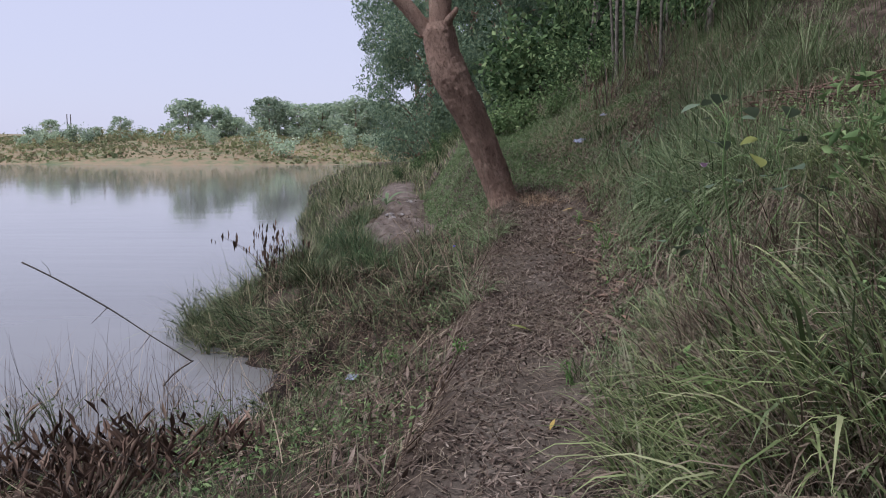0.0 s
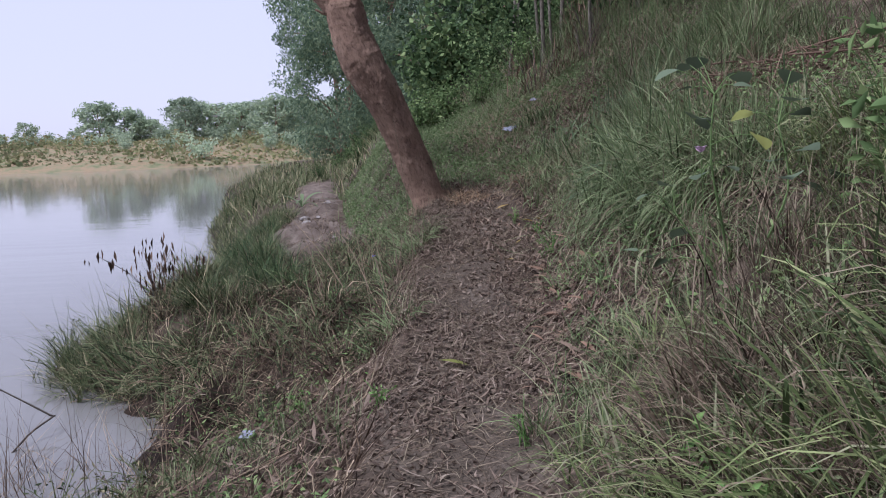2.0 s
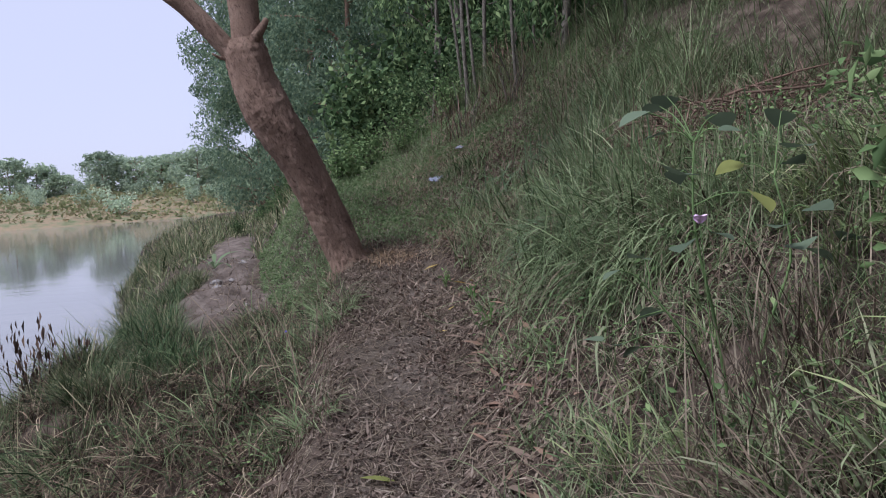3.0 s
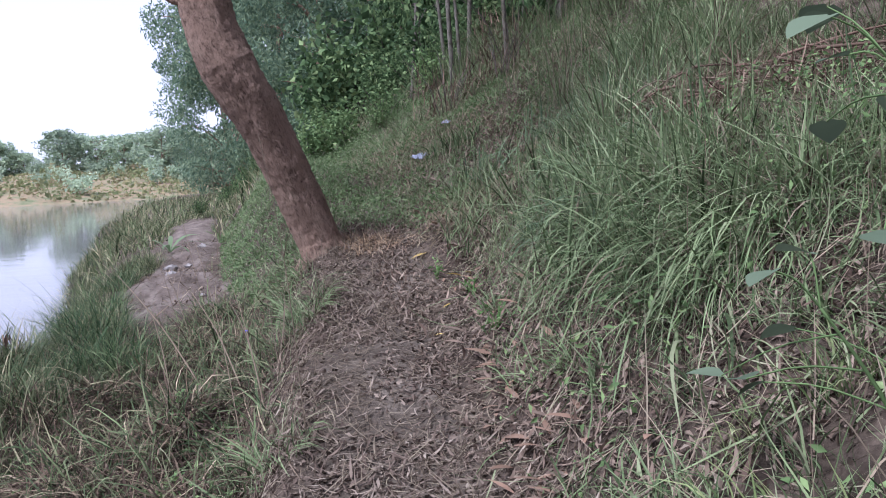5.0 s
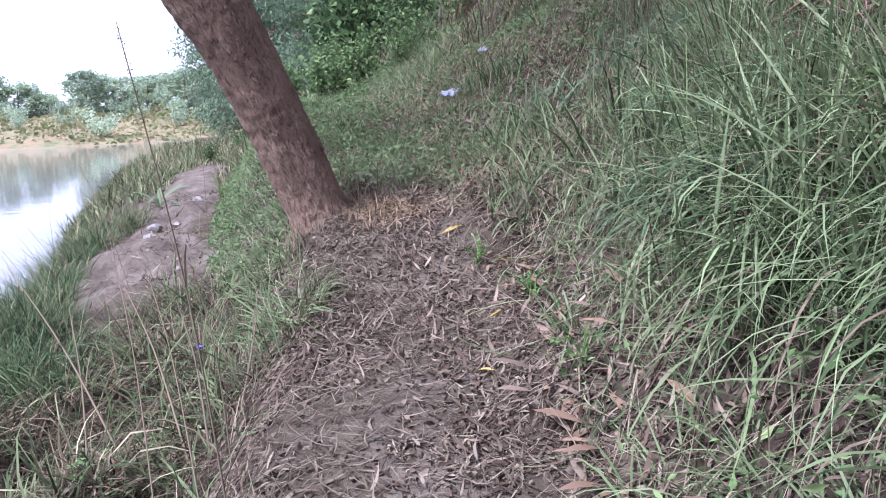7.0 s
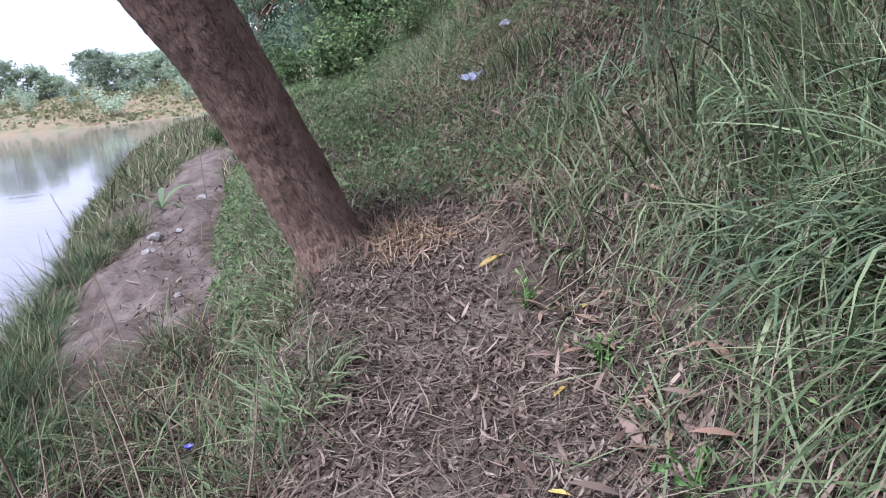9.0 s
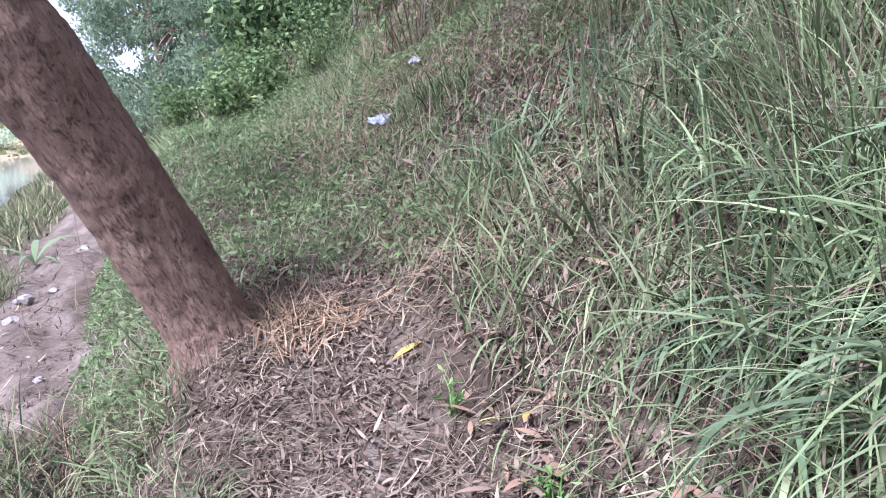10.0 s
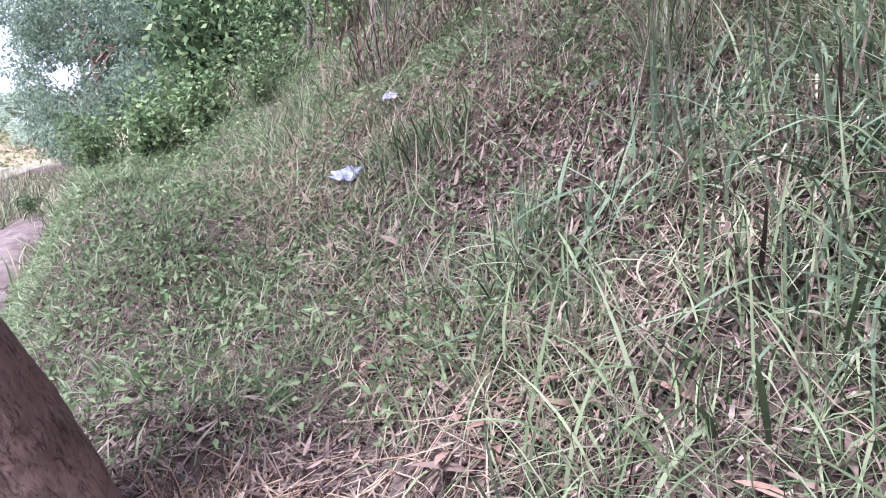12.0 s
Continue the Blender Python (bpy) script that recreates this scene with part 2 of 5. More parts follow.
def foliage(name, stops, through_light=0.3, rough=0.55, patch=None):
    """Leaf or blade: its colour varies from piece to piece, and light comes through it."""
    m, nt, b = shader(name)
    geo = nt.nodes.new("ShaderNodeNewGeometry")
    oi = nt.nodes.new("ShaderNodeObjectInfo")
    col = ramp(nt, geo.outputs["Random Per Island"], stops)
    shade = ramp(nt, oi.outputs["Random"], [(0.0, (0.74, 0.75, 0.72)), (1.0, (1.22, 1.2, 1.15))])
    col = mix(nt, 1.0, col, shade, "MULTIPLY")
    if patch:
        big = ramp(nt, noise_tex(nt, patch, 3), [(0.35, (0.72, 0.74, 0.72)), (0.65, (1.25, 1.2, 1.1))])
        col = mix(nt, 1.0, col, big, "MULTIPLY")
    nt.links.new(col, b.inputs["Base Color"])
    b.inputs["Roughness"].default_value = rough
    b.inputs["Specular IOR Level"].default_value = 0.05
    if through_light:
        tr = nt.nodes.new("ShaderNodeBsdfTranslucent")
        nt.links.new(col, tr.inputs["Color"])
        ms = nt.nodes.new("ShaderNodeMixShader")
        ms.inputs[0].default_value = through_light
        nt.links.new(b.outputs[0], ms.inputs[1])
        nt.links.new(tr.outputs[0], ms.inputs[2])
        nt.links.new(ms.outputs[0], nt.nodes["Material Output"].inputs["Surface"])
    return m


def ground_material():
    m, nt, b = shader("soil")
    soil = ramp(nt, noise_tex(nt, 2.2, 8, 0.65), [(0.30, (0.06, 0.048, 0.038)), (0.52, (0.115, 0.094, 0.075)), (0.72, (0.20, 0.168, 0.138))])
    fine = ramp(nt, noise_tex(nt, 38, 5, 0.7), [(0.3, (0.55, 0.55, 0.55)), (0.7, (1.25, 1.22, 1.2))])
    soil = mix(nt, 1.0, soil, fine, "MULTIPLY")
    clay = ramp(nt, noise_tex(nt, 3.5, 7, 0.65, (1, 0.5, 1)), [(0.3, (0.07, 0.054, 0.045)), (0.5, (0.128, 0.102, 0.085)), (0.72, (0.205, 0.17, 0.145))])
    clay = mix(nt, 0.6, clay, fine, "MULTIPLY")
    turf = ramp(nt, noise_tex(nt, 6, 6, 0.7), [(0.3, (0.026, 0.02, 0.015)), (0.5, (0.065, 0.049, 0.037)), (0.7, (0.145, 0.11, 0.085))])
    dry = ramp(nt, noise_tex(nt, 0.3, 9, 0.8), [(0.36, (0.10, 0.125, 0.06)), (0.46, (0.18, 0.17, 0.10)), (0.54, (0.26, 0.185, 0.12)), (0.62, (0.13, 0.15, 0.075))])
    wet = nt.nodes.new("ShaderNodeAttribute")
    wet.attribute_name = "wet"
    zone = nt.nodes.new("ShaderNodeVertexColor")
    zone.layer_name = "zone"
    sep = nt.nodes.new("ShaderNodeSeparateColor")
    nt.links.new(zone.outputs["Color"], sep.inputs["Color"])
    col = mix(nt, sep.outputs["Red"], turf, soil)
    col = mix(nt, sep.outputs["Green"], col, clay)
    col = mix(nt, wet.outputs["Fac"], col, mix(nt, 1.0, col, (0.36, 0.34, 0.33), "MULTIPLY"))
    col = mix(nt, sep.outputs["Blue"], col, dry)
    nt.links.new(col, b.inputs["Base Color"])
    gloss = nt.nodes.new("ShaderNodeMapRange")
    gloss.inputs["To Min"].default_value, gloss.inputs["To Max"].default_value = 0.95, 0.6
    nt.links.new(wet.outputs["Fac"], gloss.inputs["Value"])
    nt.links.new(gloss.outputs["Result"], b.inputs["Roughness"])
    b.inputs["Specular IOR Level"].default_value = 0.06
    bump(nt, b, mix(nt, 0.6, noise_tex(nt, 45, 7, 0.7), noise_tex(nt, 7, 6, 0.62, (1.0, 0.45, 1.0))), 0.9, 0.035)
    return m


def water_material():
    m, nt, b = shader("river_water")
    col = ramp(nt, noise_tex(nt, 0.15, 3), [(0.3, (0.14, 0.135, 0.13)), (0.7, (0.19, 0.183, 0.175))])
    nt.links.new(col, b.inputs["Base Color"])
    b.inputs["Roughness"].default_value = 0.06
    b.inputs["IOR"].default_value = 1.33
    h = mix(nt, 0.5, noise_tex(nt, 0.9, 3, 0.5, (0.35, 1.6, 1)), noise_tex(nt, 0.16, 2, 0.5, (0.4, 1.5, 1)))
    bump(nt, b, h, 0.10, 0.10)
    return m


def bark_material(name, dark, mid, light, scale=1.0, lean=0.0):
    """Rough bark: upright flakes and furrows, turned by lean to run along the stem."""
    m, nt, b = shader(name)
    co = nt.nodes.new("ShaderNodeTexCoord")
    turn = nt.nodes.new("ShaderNodeMapping")
    turn.inputs["Rotation"].default_value = (0, lean, 0)
    nt.links.new(co.outputs["Object"], turn.inputs["Vector"])

    def grain(size, along_, detail, rough, warp=0.0):
        mp = nt.nodes.new("ShaderNodeMapping")
        mp.inputs["Scale"].default_value = (1, 1, along_)
        nt.links.new(turn.outputs["Vector"], mp.inputs["Vector"])
        n = nt.nodes.new("ShaderNodeTexNoise")
        n.inputs["Scale"].default_value, n.inputs["Detail"].default_value, n.inputs["Roughness"].default_value = size * scale, detail, rough
        n.inputs["Distortion"].default_value = warp
        nt.links.new(mp.outputs["Vector"], n.inputs["Vector"])
        return n.outputs["Fac"]

    flakes = ramp(nt, grain(60, 0.34, 7, 0.76, 1.3), [(0.37, (0.28, 0.26, 0.245)), (0.46, (0.92, 0.92, 0.92)), (0.56, (1.12, 1.12, 1.12)), (0.7, (0.8, 0.78, 0.76))])
    base = ramp(nt, grain(7, 0.6, 8, 0.7), [(0.3, dark), (0.52, mid), (0.75, light)])
    col = mix(nt, 0.8, base, flakes, "MULTIPLY")
    pores = ramp(nt, grain(150, 0.5, 3, 0.6), [(0.35, (0.75, 0.75, 0.75)), (0.6, (1.08, 1.08, 1.08))])
    col = mix(nt, 0.6, col, pores, "MULTIPLY")
    nt.links.new(col, b.inputs["Base Color"])
    b.inputs["Roughness"].default_value = 0.92
    b.inputs["Specular IOR Level"].default_value = 0.2
    bump(nt, b, mix(nt, 0.35, flakes, grain(90, 0.4, 5, 0.7)), 1.0, 0.02)
    return m


def plain(name, lo, hi, rough=0.8, scale=12.0):
    m, nt, b = shader(name)
    nt.links.new(ramp(nt, noise_tex(nt, scale, 5), [(0.3, lo), (0.7, hi)]), b.inputs["Base Color"])
    b.inputs["Roughness"].default_value = rough
    bump(nt, b, noise_tex(nt, scale * 5, 4), 0.4, 0.005)
    return m


SOIL = ground_material()
RIVER = water_material()
BARK = bark_material("tree_bark", (0.21, 0.135, 0.098), (0.275, 0.18, 0.131), (0.36, 0.255, 0.188), 1.0, 0.40)
PALE_BARK = bark_material("pale_stem_bark", (0.085, 0.072, 0.058), (0.165, 0.145, 0.118), (0.26, 0.23, 0.19), 1.4)
GRASS = foliage("green_grass", [(0.0, (0.04, 0.055, 0.028)), (0.3, (0.11, 0.148, 0.07)), (0.66, (0.205, 0.252, 0.13)), (0.9, (0.245, 0.26, 0.16)), (1.0, (0.285, 0.27, 0.185))], 0.28, 0.6)
BLADE = foliage("broad_grass", [(0.0, (0.05, 0.072, 0.03)), (0.3, (0.155, 0.195, 0.08)), (0.7, (0.27, 0.31, 0.145)), (1.0, (0.38, 0.39, 0.215))], 0.3, 0.55)
LUSH = foliage("lush_grass", [(0.0, (0.05, 0.076, 0.036)), (0.3, (0.14, 0.185, 0.088)), (0.7, (0.225, 0.278, 0.15)), (1.0, (0.275, 0.305, 0.18))], 0.3, 0.6)
BROAD = foliage("broad_blue_grass", [(0.0, (0.075, 0.105, 0.062)), (0.5, (0.13, 0.18, 0.105)), (1.0, (0.20, 0.25, 0.148))], 0.3, 0.6)
SEDGE = foliage("bank_sedge", [(0.0, (0.02, 0.03, 0.015)), (0.35, (0.07, 0.094, 0.044)), (0.7, (0.15, 0.17, 0.09)), (1.0, (0.31, 0.27, 0.175))], 0.22, 0.55)
TALL_SEDGE = foliage("tall_sedge", [(0.0, (0.02, 0.038, 0.018)), (0.45, (0.065, 0.105, 0.05)), (0.85, (0.13, 0.175, 0.085)), (1.0, (0.25, 0.235, 0.14))], 0.25, 0.5)
STRAW = foliage("dry_straw", [(0.0, (0.04, 0.029, 0.022)), (0.35, (0.13, 0.098, 0.073)), (0.7, (0.215, 0.168, 0.125)), (1.0, (0.30, 0.248, 0.185))], 0.15, 0.75)
LITTER = foliage("leaf_litter", [(0.0, (0.055, 0.039, 0.032)), (0.3, (0.12, 0.087, 0.07)), (0.7, (0.20, 0.152, 0.123)), (0.92, (0.265, 0.21, 0.172)), (1.0, (0.33, 0.27, 0.222))], 0.1, 0.75)
DRIFT = foliage("drifted_leaves", [(0.0, (0.05, 0.034, 0.027)), (0.3, (0.13, 0.09, 0.07)), (0.7, (0.215, 0.158, 0.125)), (0.93, (0.285, 0.218, 0.172)), (1.0, (0.34, 0.275, 0.22))], 0.12, 0.75)
FOREST = foliage("forest_leaves", [(0.0, (0.022, 0.042, 0.018)), (0.5, (0.078, 0.126, 0.056)), (0.85, (0.15, 0.215, 0.095)), (1.0, (0.24, 0.305, 0.14))], 0.35, 0.6)
# Green paled towards blue, with the distance haze put into the leaf colour.
HAZED_BANKLEAF = foliage("hazed_bank_leaves", [(0.0, (0.105, 0.16, 0.11)), (0.5, (0.18, 0.25, 0.168)), (1.0, (0.30, 0.37, 0.225))], 0.42, 0.65)
# Far leaves made much lighter and bluer: the colour stands in for haze.
HAZED_FARLEAF = foliage("hazed_far_leaves", [(0.0, (0.27, 0.34, 0.26)), (0.5, (0.36, 0.44, 0.32)), (1.0, (0.47, 0.54, 0.38))], 0.5, 0.8)
SHRUB = foliage("shrub_leaves", [(0.0, (0.075, 0.12, 0.052)), (0.6, (0.145, 0.215, 0.088)), (1.0, (0.24, 0.31, 0.14))], 0.3, 0.6)
DEADBUSH = foliage("dead_brush", [(0.0, (0.045, 0.030, 0.023)), (0.6, (0.125, 0.082, 0.062)), (1.0, (0.24, 0.17, 0.128))], 0.05, 0.8)
DEAD = foliage("dead_stalks", [(0.0, (0.03, 0.021, 0.016)), (0.5, (0.085, 0.06, 0.045)), (0.82, (0.19, 0.14, 0.10)), (1.0, (0.40, 0.32, 0.23))], 0.08, 0.75)
TWIG = plain("dead_twig", (0.03, 0.024, 0.02), (0.09, 0.07, 0.056), 0.85, 20)

# ---- ground and river ----
def spread(fine_from, fine_to, step, lo, hi, grow=1.22):
    mid = list(np.arange(fine_from, fine_to + step * 0.5, step))
    s, up = step, []
    v = mid[-1]
    while v < hi:
        s = min(s * grow, 40)
        v += s
        up.append(v)
    s, v, down = step, mid[0], []
    while v > lo:
        s = min(s * grow, 40)
        v -= s
        down.append(v)
    return np.array(down[::-1] + mid + up)


gx, gy = spread(-3.6, 4.2, 0.075, -1500, 1500), spread(-0.5, 14.0, 0.075, -60, 1800)
gx = np.unique(np.concatenate([gx, np.arange(-150, 40, 4.0)]))
gy = np.unique(np.concatenate([gy, np.arange(70, 200, 1.7)]))
GX, GY = np.meshgrid(gx, gy, indexing="xy")
GZ = land(GX, GY)
nx, ny = len(gx), len(gy)
ii, jj = np.meshgrid(np.arange(ny - 1), np.arange(nx - 1), indexing="ij")
gq = np.stack([ii * nx + jj, ii * nx + jj + 1, (ii + 1) * nx + jj + 1, (ii + 1) * nx + jj], -1).reshape(-1, 4)
ground = part("ground", (np.stack([GX, GY, GZ], -1).reshape(-1, 3), gq, None), SOIL)
tagged(ground, "earth river bank with trodden clay path and grassy slope", "ground", kind="structure")
bare = path_mask(GX, GY) * (1 - steps(9.6, 10.6, GY))
zone = np.stack([bare, ledge(GX, GY), steps(60, 90, GY), np.ones_like(GX)], -1).reshape(-1, 4)
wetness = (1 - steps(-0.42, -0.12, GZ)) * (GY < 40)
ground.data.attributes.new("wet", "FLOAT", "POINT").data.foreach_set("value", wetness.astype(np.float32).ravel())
ground.data.color_attributes.new("zone", "FLOAT_COLOR", "POINT").data.foreach_set("color", zone.astype(np.float32).ravel())

wx, wy = np.linspace(-1500, 40, 40), np.concatenate([np.linspace(-60, 0, 5), np.linspace(4, 170, 40), np.linspace(200, 1800, 5)])
WX, WY = np.meshgrid(wx, wy, indexing="xy")
a, b = np.meshgrid(np.arange(len(wy) - 1), np.arange(len(wx) - 1), indexing="ij")
nw = len(wx)
wq = np.stack([a * nw + b, a * nw + b + 1, (a + 1) * nw + b + 1, (a + 1) * nw + b], -1).reshape(-1, 4)
tagged(part("water", (np.stack([WX, WY, np.full_like(WX, WATER)], -1).reshape(-1, 3), wq, None), RIVER),
       "calm murky river reflecting the pale sky", "water", kind="structure")


# ---- the leaning tree ----
def leaning_tree():
    tree = new("leaning_tree")
    tree.location = (0.70, 9.05, land(0.70, 9.05))
    o = np.array(tree.location)
    bole = smooth_line([(0.74, 9.05, 0.55), (0.70, 9.05, 0.72), (0.645, 9.05, 0.93), (0.525, 9.01, 1.26), (0.40, 8.95, 1.56), (0.255, 8.90, 1.86), (0.105, 8.88, 2.12), (0.0, 8.88, 2.38),
                        (-0.05, 8.88, 2.62), (-0.07, 8.88, 2.78)], 200) - o
    rad = np.interp(np.linspace(0, 1, 200), [0, 0.09, 0.2, 0.36, 0.5, 0.6, 0.7, 0.82, 0.93, 1], [0.225, 0.195, 0.165, 0.160, 0.170, 0.194, 0.204, 0.182, 0.17, 0.13])
    trunk = part("trunk", tube(bole, rad * 0.97, 84, 0.10, 3), BARK, tree)
    left = smooth_line([(-0.06, 8.88, 2.50), (-0.20, 8.88, 2.70), (-0.50, 8.88, 3.05), (-0.72, 8.90, 3.24), (-1.2, 9.2, 3.75), (-1.7, 9.4, 4.6), (-1.9, 9.6, 5.6)], 40) - o
    part("limb", tube(left, np.interp(np.linspace(0, 1, 40), [0, 0.15, 0.4, 1], [0.12, 0.088, 0.075, 0.03]), 16, 0.10, 5), BARK, tree)
    right = smooth_line([(-0.03, 8.88, 2.45), (-0.04, 8.88, 2.75), (-0.05, 8.88, 3.05), (-0.08, 8.90, 3.4), (-0.10, 9.2, 4.2), (0.1, 9.3, 5.4), (0.2, 9.4, 6.8)], 40) - o
    part("limb", tube(right, np.interp(np.linspace(0, 1, 40), [0, 0.15, 0.4, 1], [0.15, 0.135, 0.125, 0.04]), 18, 0.10, 6), BARK, tree)
    stub = smooth_line([(-0.02, 8.80, 2.70), (0.04, 8.76, 2.79), (0.10, 8.73, 2.86), (0.135, 8.72, 2.92)], 12) - o
    part("branch_stub", tube(stub, np.linspace(0.055, 0.022, 12), 9, 0.15, 8), BARK, trunk, "broken branch stub with paler torn end")
    twig = smooth_line([(-0.20, 8.84, 2.62), (-0.27, 8.82, 2.63), (-0.33, 8.80, 2.66)], 8) - o
    part("branch_stub", tube(twig, np.linspace(0.02, 0.008, 8), 6, 0.1, 9), BARK, trunk)
    for k, (ang, ln) in enumerate([(-0.6, 0.34), (-1.5, 0.3), (0.3, 0.36), (1.3, 0.3), (2.6, 0.3), (-2.3, 0.3)]):
        keys = []
        for f, up, in ((0.02, 0.08), (0.3, 0.015), (0.6, -0.015), (1.0, -0.05)):
            r = 0.06 + ln * f
            x, y = 0.68 + math.cos(ang) * r, 9.05 + math.sin(ang) * r
            keys.append((x, y, float(land(x, y)) + up))
        part("root", tube(smooth_line(keys, 14) - o, np.linspace(0.045, 0.008, 14), 8, 0.2, 11 + k), BARK, tree)
    C = []
    for cx, cy, cz, r in ((-1.9, 9.7, 6.0, 0.9), (-2.6, 10.2, 6.6, 0.8), (0.3, 9.5, 7.3, 1.2), (-0.9, 9.0, 7.0, 1.0), (1.2, 9.8, 6.9, 0.9), (-1.0, 10.2, 7.9, 1.1), (0.2, 8.6, 6.5, 0.8)):
        p = RNG.normal(size=(420, 3)) * r * 0.5
        C.append(p + np.array([cx, cy, cz]) - o)
    part("crown", leaves(np.concatenate(C), RNG.uniform(0.10, 0.2, 7 * 420), 0.25, 0.6), FOREST, tree)
    return tagged(tree, "leaning forked tree with rough reddish brown bark beside the path", "tree")


leaning_tree()


# ---- grass ----
def tussock(name, mat, n, height, spread_r, wid, bend, straw=0.15, flow=0.0, dry=None, steep=0.0):
    """A tussock at its own origin: green blades, and the dry ones at its foot. flow: how far its blades turn towards -x, downhill; steep: the rise of its foot towards +x."""
    ob = new(name)
    k = int(n * straw)
    def tuft(m, h, w, be, le):
        r = spread_r * np.sqrt(RNG.random(m))
        a = RNG.uniform(0, 2 * np.pi, m)
        P = np.stack([r * np.cos(a), r * np.sin(a), r * np.cos(a) * steep - 0.04], 1)
        az = a + RNG.normal(0, 1.3, m)
        az = np.arctan2(np.sin(az), np.cos(az) - flow * RNG.uniform(-0.3, 1.8, m))
        return blades(P, az, h * RNG.uniform(0.3, 1.2, m), w * RNG.uniform(0.35, 1.5, m), le * RNG.random(m) * 1.3 + r / spread_r * 0.1, be * RNG.uniform(0.35, 1.45, m), 4,
                      profile=[0.7, 1.0, 0.85, 0.5])
    part("tuft", tuft(n - k, height, wid, bend, 0.35), mat, ob)
    if k:
        part("dry_tuft", tuft(k, height * 0.8, wid * 0.8, bend * 1.1, 0.8), dry or STRAW, ob, "dry straw-coloured blades")
    return ob


def hanging(name, mat, n, length, spread_r, wid, straw=0.3, steep=0.8, pour=False):
    """Grass rooted all over a steep face: most blades rise a little and hang straight down it, some stand, some lie across."""
    ob = new(name)

    def tuft(m, ln, w, share):
        r = spread_r * np.sqrt(RNG.random(m))
        a = RNG.uniform(0, 2 * np.pi, m)
        P = np.stack([r * np.cos(a), r * np.sin(a) * 1.2, r * np.cos(a) * steep - 0.03], 1)
        droop = RNG.random(m) < share
        az = np.where(droop, np.pi + RNG.normal(0.4, 1.2, m), RNG.uniform(0, 6.283, m))
        lean = np.where(droop, RNG.uniform(0.4, 1.4, m), RNG.uniform(0.0, 0.9, m))
        bend = np.where(droop, RNG.uniform(0.8, 2.0, m), RNG.normal(0.8, 0.6, m))
        if pour:
            az, lean, bend = np.pi + RNG.normal(0.5, 0.8, m), RNG.uniform(0.1, 1.1, m), RNG.uniform(1.3, 2.3, m)
        return blades(P, az, ln * RNG.uniform(0.3, 1.2, m), w * RNG.uniform(0.35, 1.4, m), lean, bend, 5, 0.9, [0.7, 1.0, 1.0, 0.8, 0.5], RNG.normal(0, 0.35, m), 0.75)
    k = int(n * straw)
    part("tuft", tuft(n - k, length, wid, 0.4), mat, ob)
    part("dry_tuft", tuft(k, length * 0.8, wid * 0.7, 0.6), STRAW, ob, "dry straw-coloured blades")
    return ob


def place(obs, spots, group, label, category="grass", tilt=0.35, swing=180):
    """Copies of the obs at the spots (x, y, scale), turned at random and leaning down the slope."""
    for k, (x, y, s) in enumerate(spots):
        z = float(land(x, y))
        e = 0.15
        nx_, ny_ = float(land(x - e, y) - land(x + e, y)) / (2 * e), float(land(x, y - e) - land(x, y + e)) / (2 * e)
        lean = Vector((nx_ * tilt, ny_ * tilt, 1)).normalized().to_track_quat("Z", "Y").to_matrix().to_4x4()
        m = Matrix.Translation((x, y, z)) @ lean @ pose(0, 0, 0, 0, 0, RNG.uniform(-swing, swing)) @ Matrix.Scale(s, 4)
        src = obs[k % len(obs)]
        if k < len(obs):
            src.matrix_basis = m
            ob = src
        else:
            ob = copy_thing(src, m)
            ob.matrix_basis = m
        tagged(ob, label, category, group)


def scatter(n, x0, x1, y0, y1, keep):
    """n spots in a rectangle, where keep(x, y), from 0 to 1, lets them be."""
    xs, ys = [], []
    got = 0
    while got < n:
        x, y = RNG.uniform(x0, x1, 4 * n), RNG.uniform(y0, y1, 4 * n)
        ok = RNG.random(4 * n) < keep(x, y)
        xs.append(x[ok]), ys.append(y[ok])
        got += int(ok.sum())
    return np.concatenate(xs)[:n], np.concatenate(ys)[:n]


def short_spot(x, y):
    """True where the growth beside the path stays low, round the broad-leaved weed."""
    return ((x - 1.62) / 0.62) ** 2 + ((y - 4.75) / 0.62) ** 2 < 1


def slope_keep(x, y):
    d = x - along(PATH_X, y) - 0.42
    return np.clip(d / 0.3, 0, 1) * (1 - path_mask(x, y)) * (0.5 + vnoise(x, y, 0.8, 6)) * (1 - 0.65 * leaf_drift(x, y))


# long grass hanging down the steep face above the path
tall = [hanging("grass_tussock", LUSH, 240, 0.52, 0.32, 0.0095, 0.26) for _ in range(4)] + [hanging("grass_tussock", GRASS, 210, 0.48, 0.34, 0.0095, 0.42) for _ in range(3)]
sx, sy = scatter(56, 1.2, 3.1, 4.5, 7.2, lambda x, y: slope_keep(x, y) * (x > along(PATH_X, y) + np.interp(y, [4.5, 5.0, 5.5, 6.6, 7.2], [1.5, 1.45, 1.25, 1.15, 0.95])) * np.where(x < 2.45, 1, 0.1) * ((x < 2.4) | (y < 6.3)) * ~short_spot(x - 0.12, y - 0.1))
place(tall, [(x, y, RNG.uniform(0.55, 1.2) * np.interp(x - along(PATH_X, y), [0.8, 1.4, 1.7, 2.6], [0.7, 1.05, 0.75, 0.45])) for x, y in zip(sx, sy)], "grass tussocks on the slope", "long green grass hanging down the slope with straw at its foot", tilt=0.0, swing=35)
pouring = [hanging("overhanging_tussock", LUSH, 230, 0.66, 0.24, 0.010, 0.16, 0.8, True) for _ in range(3)]
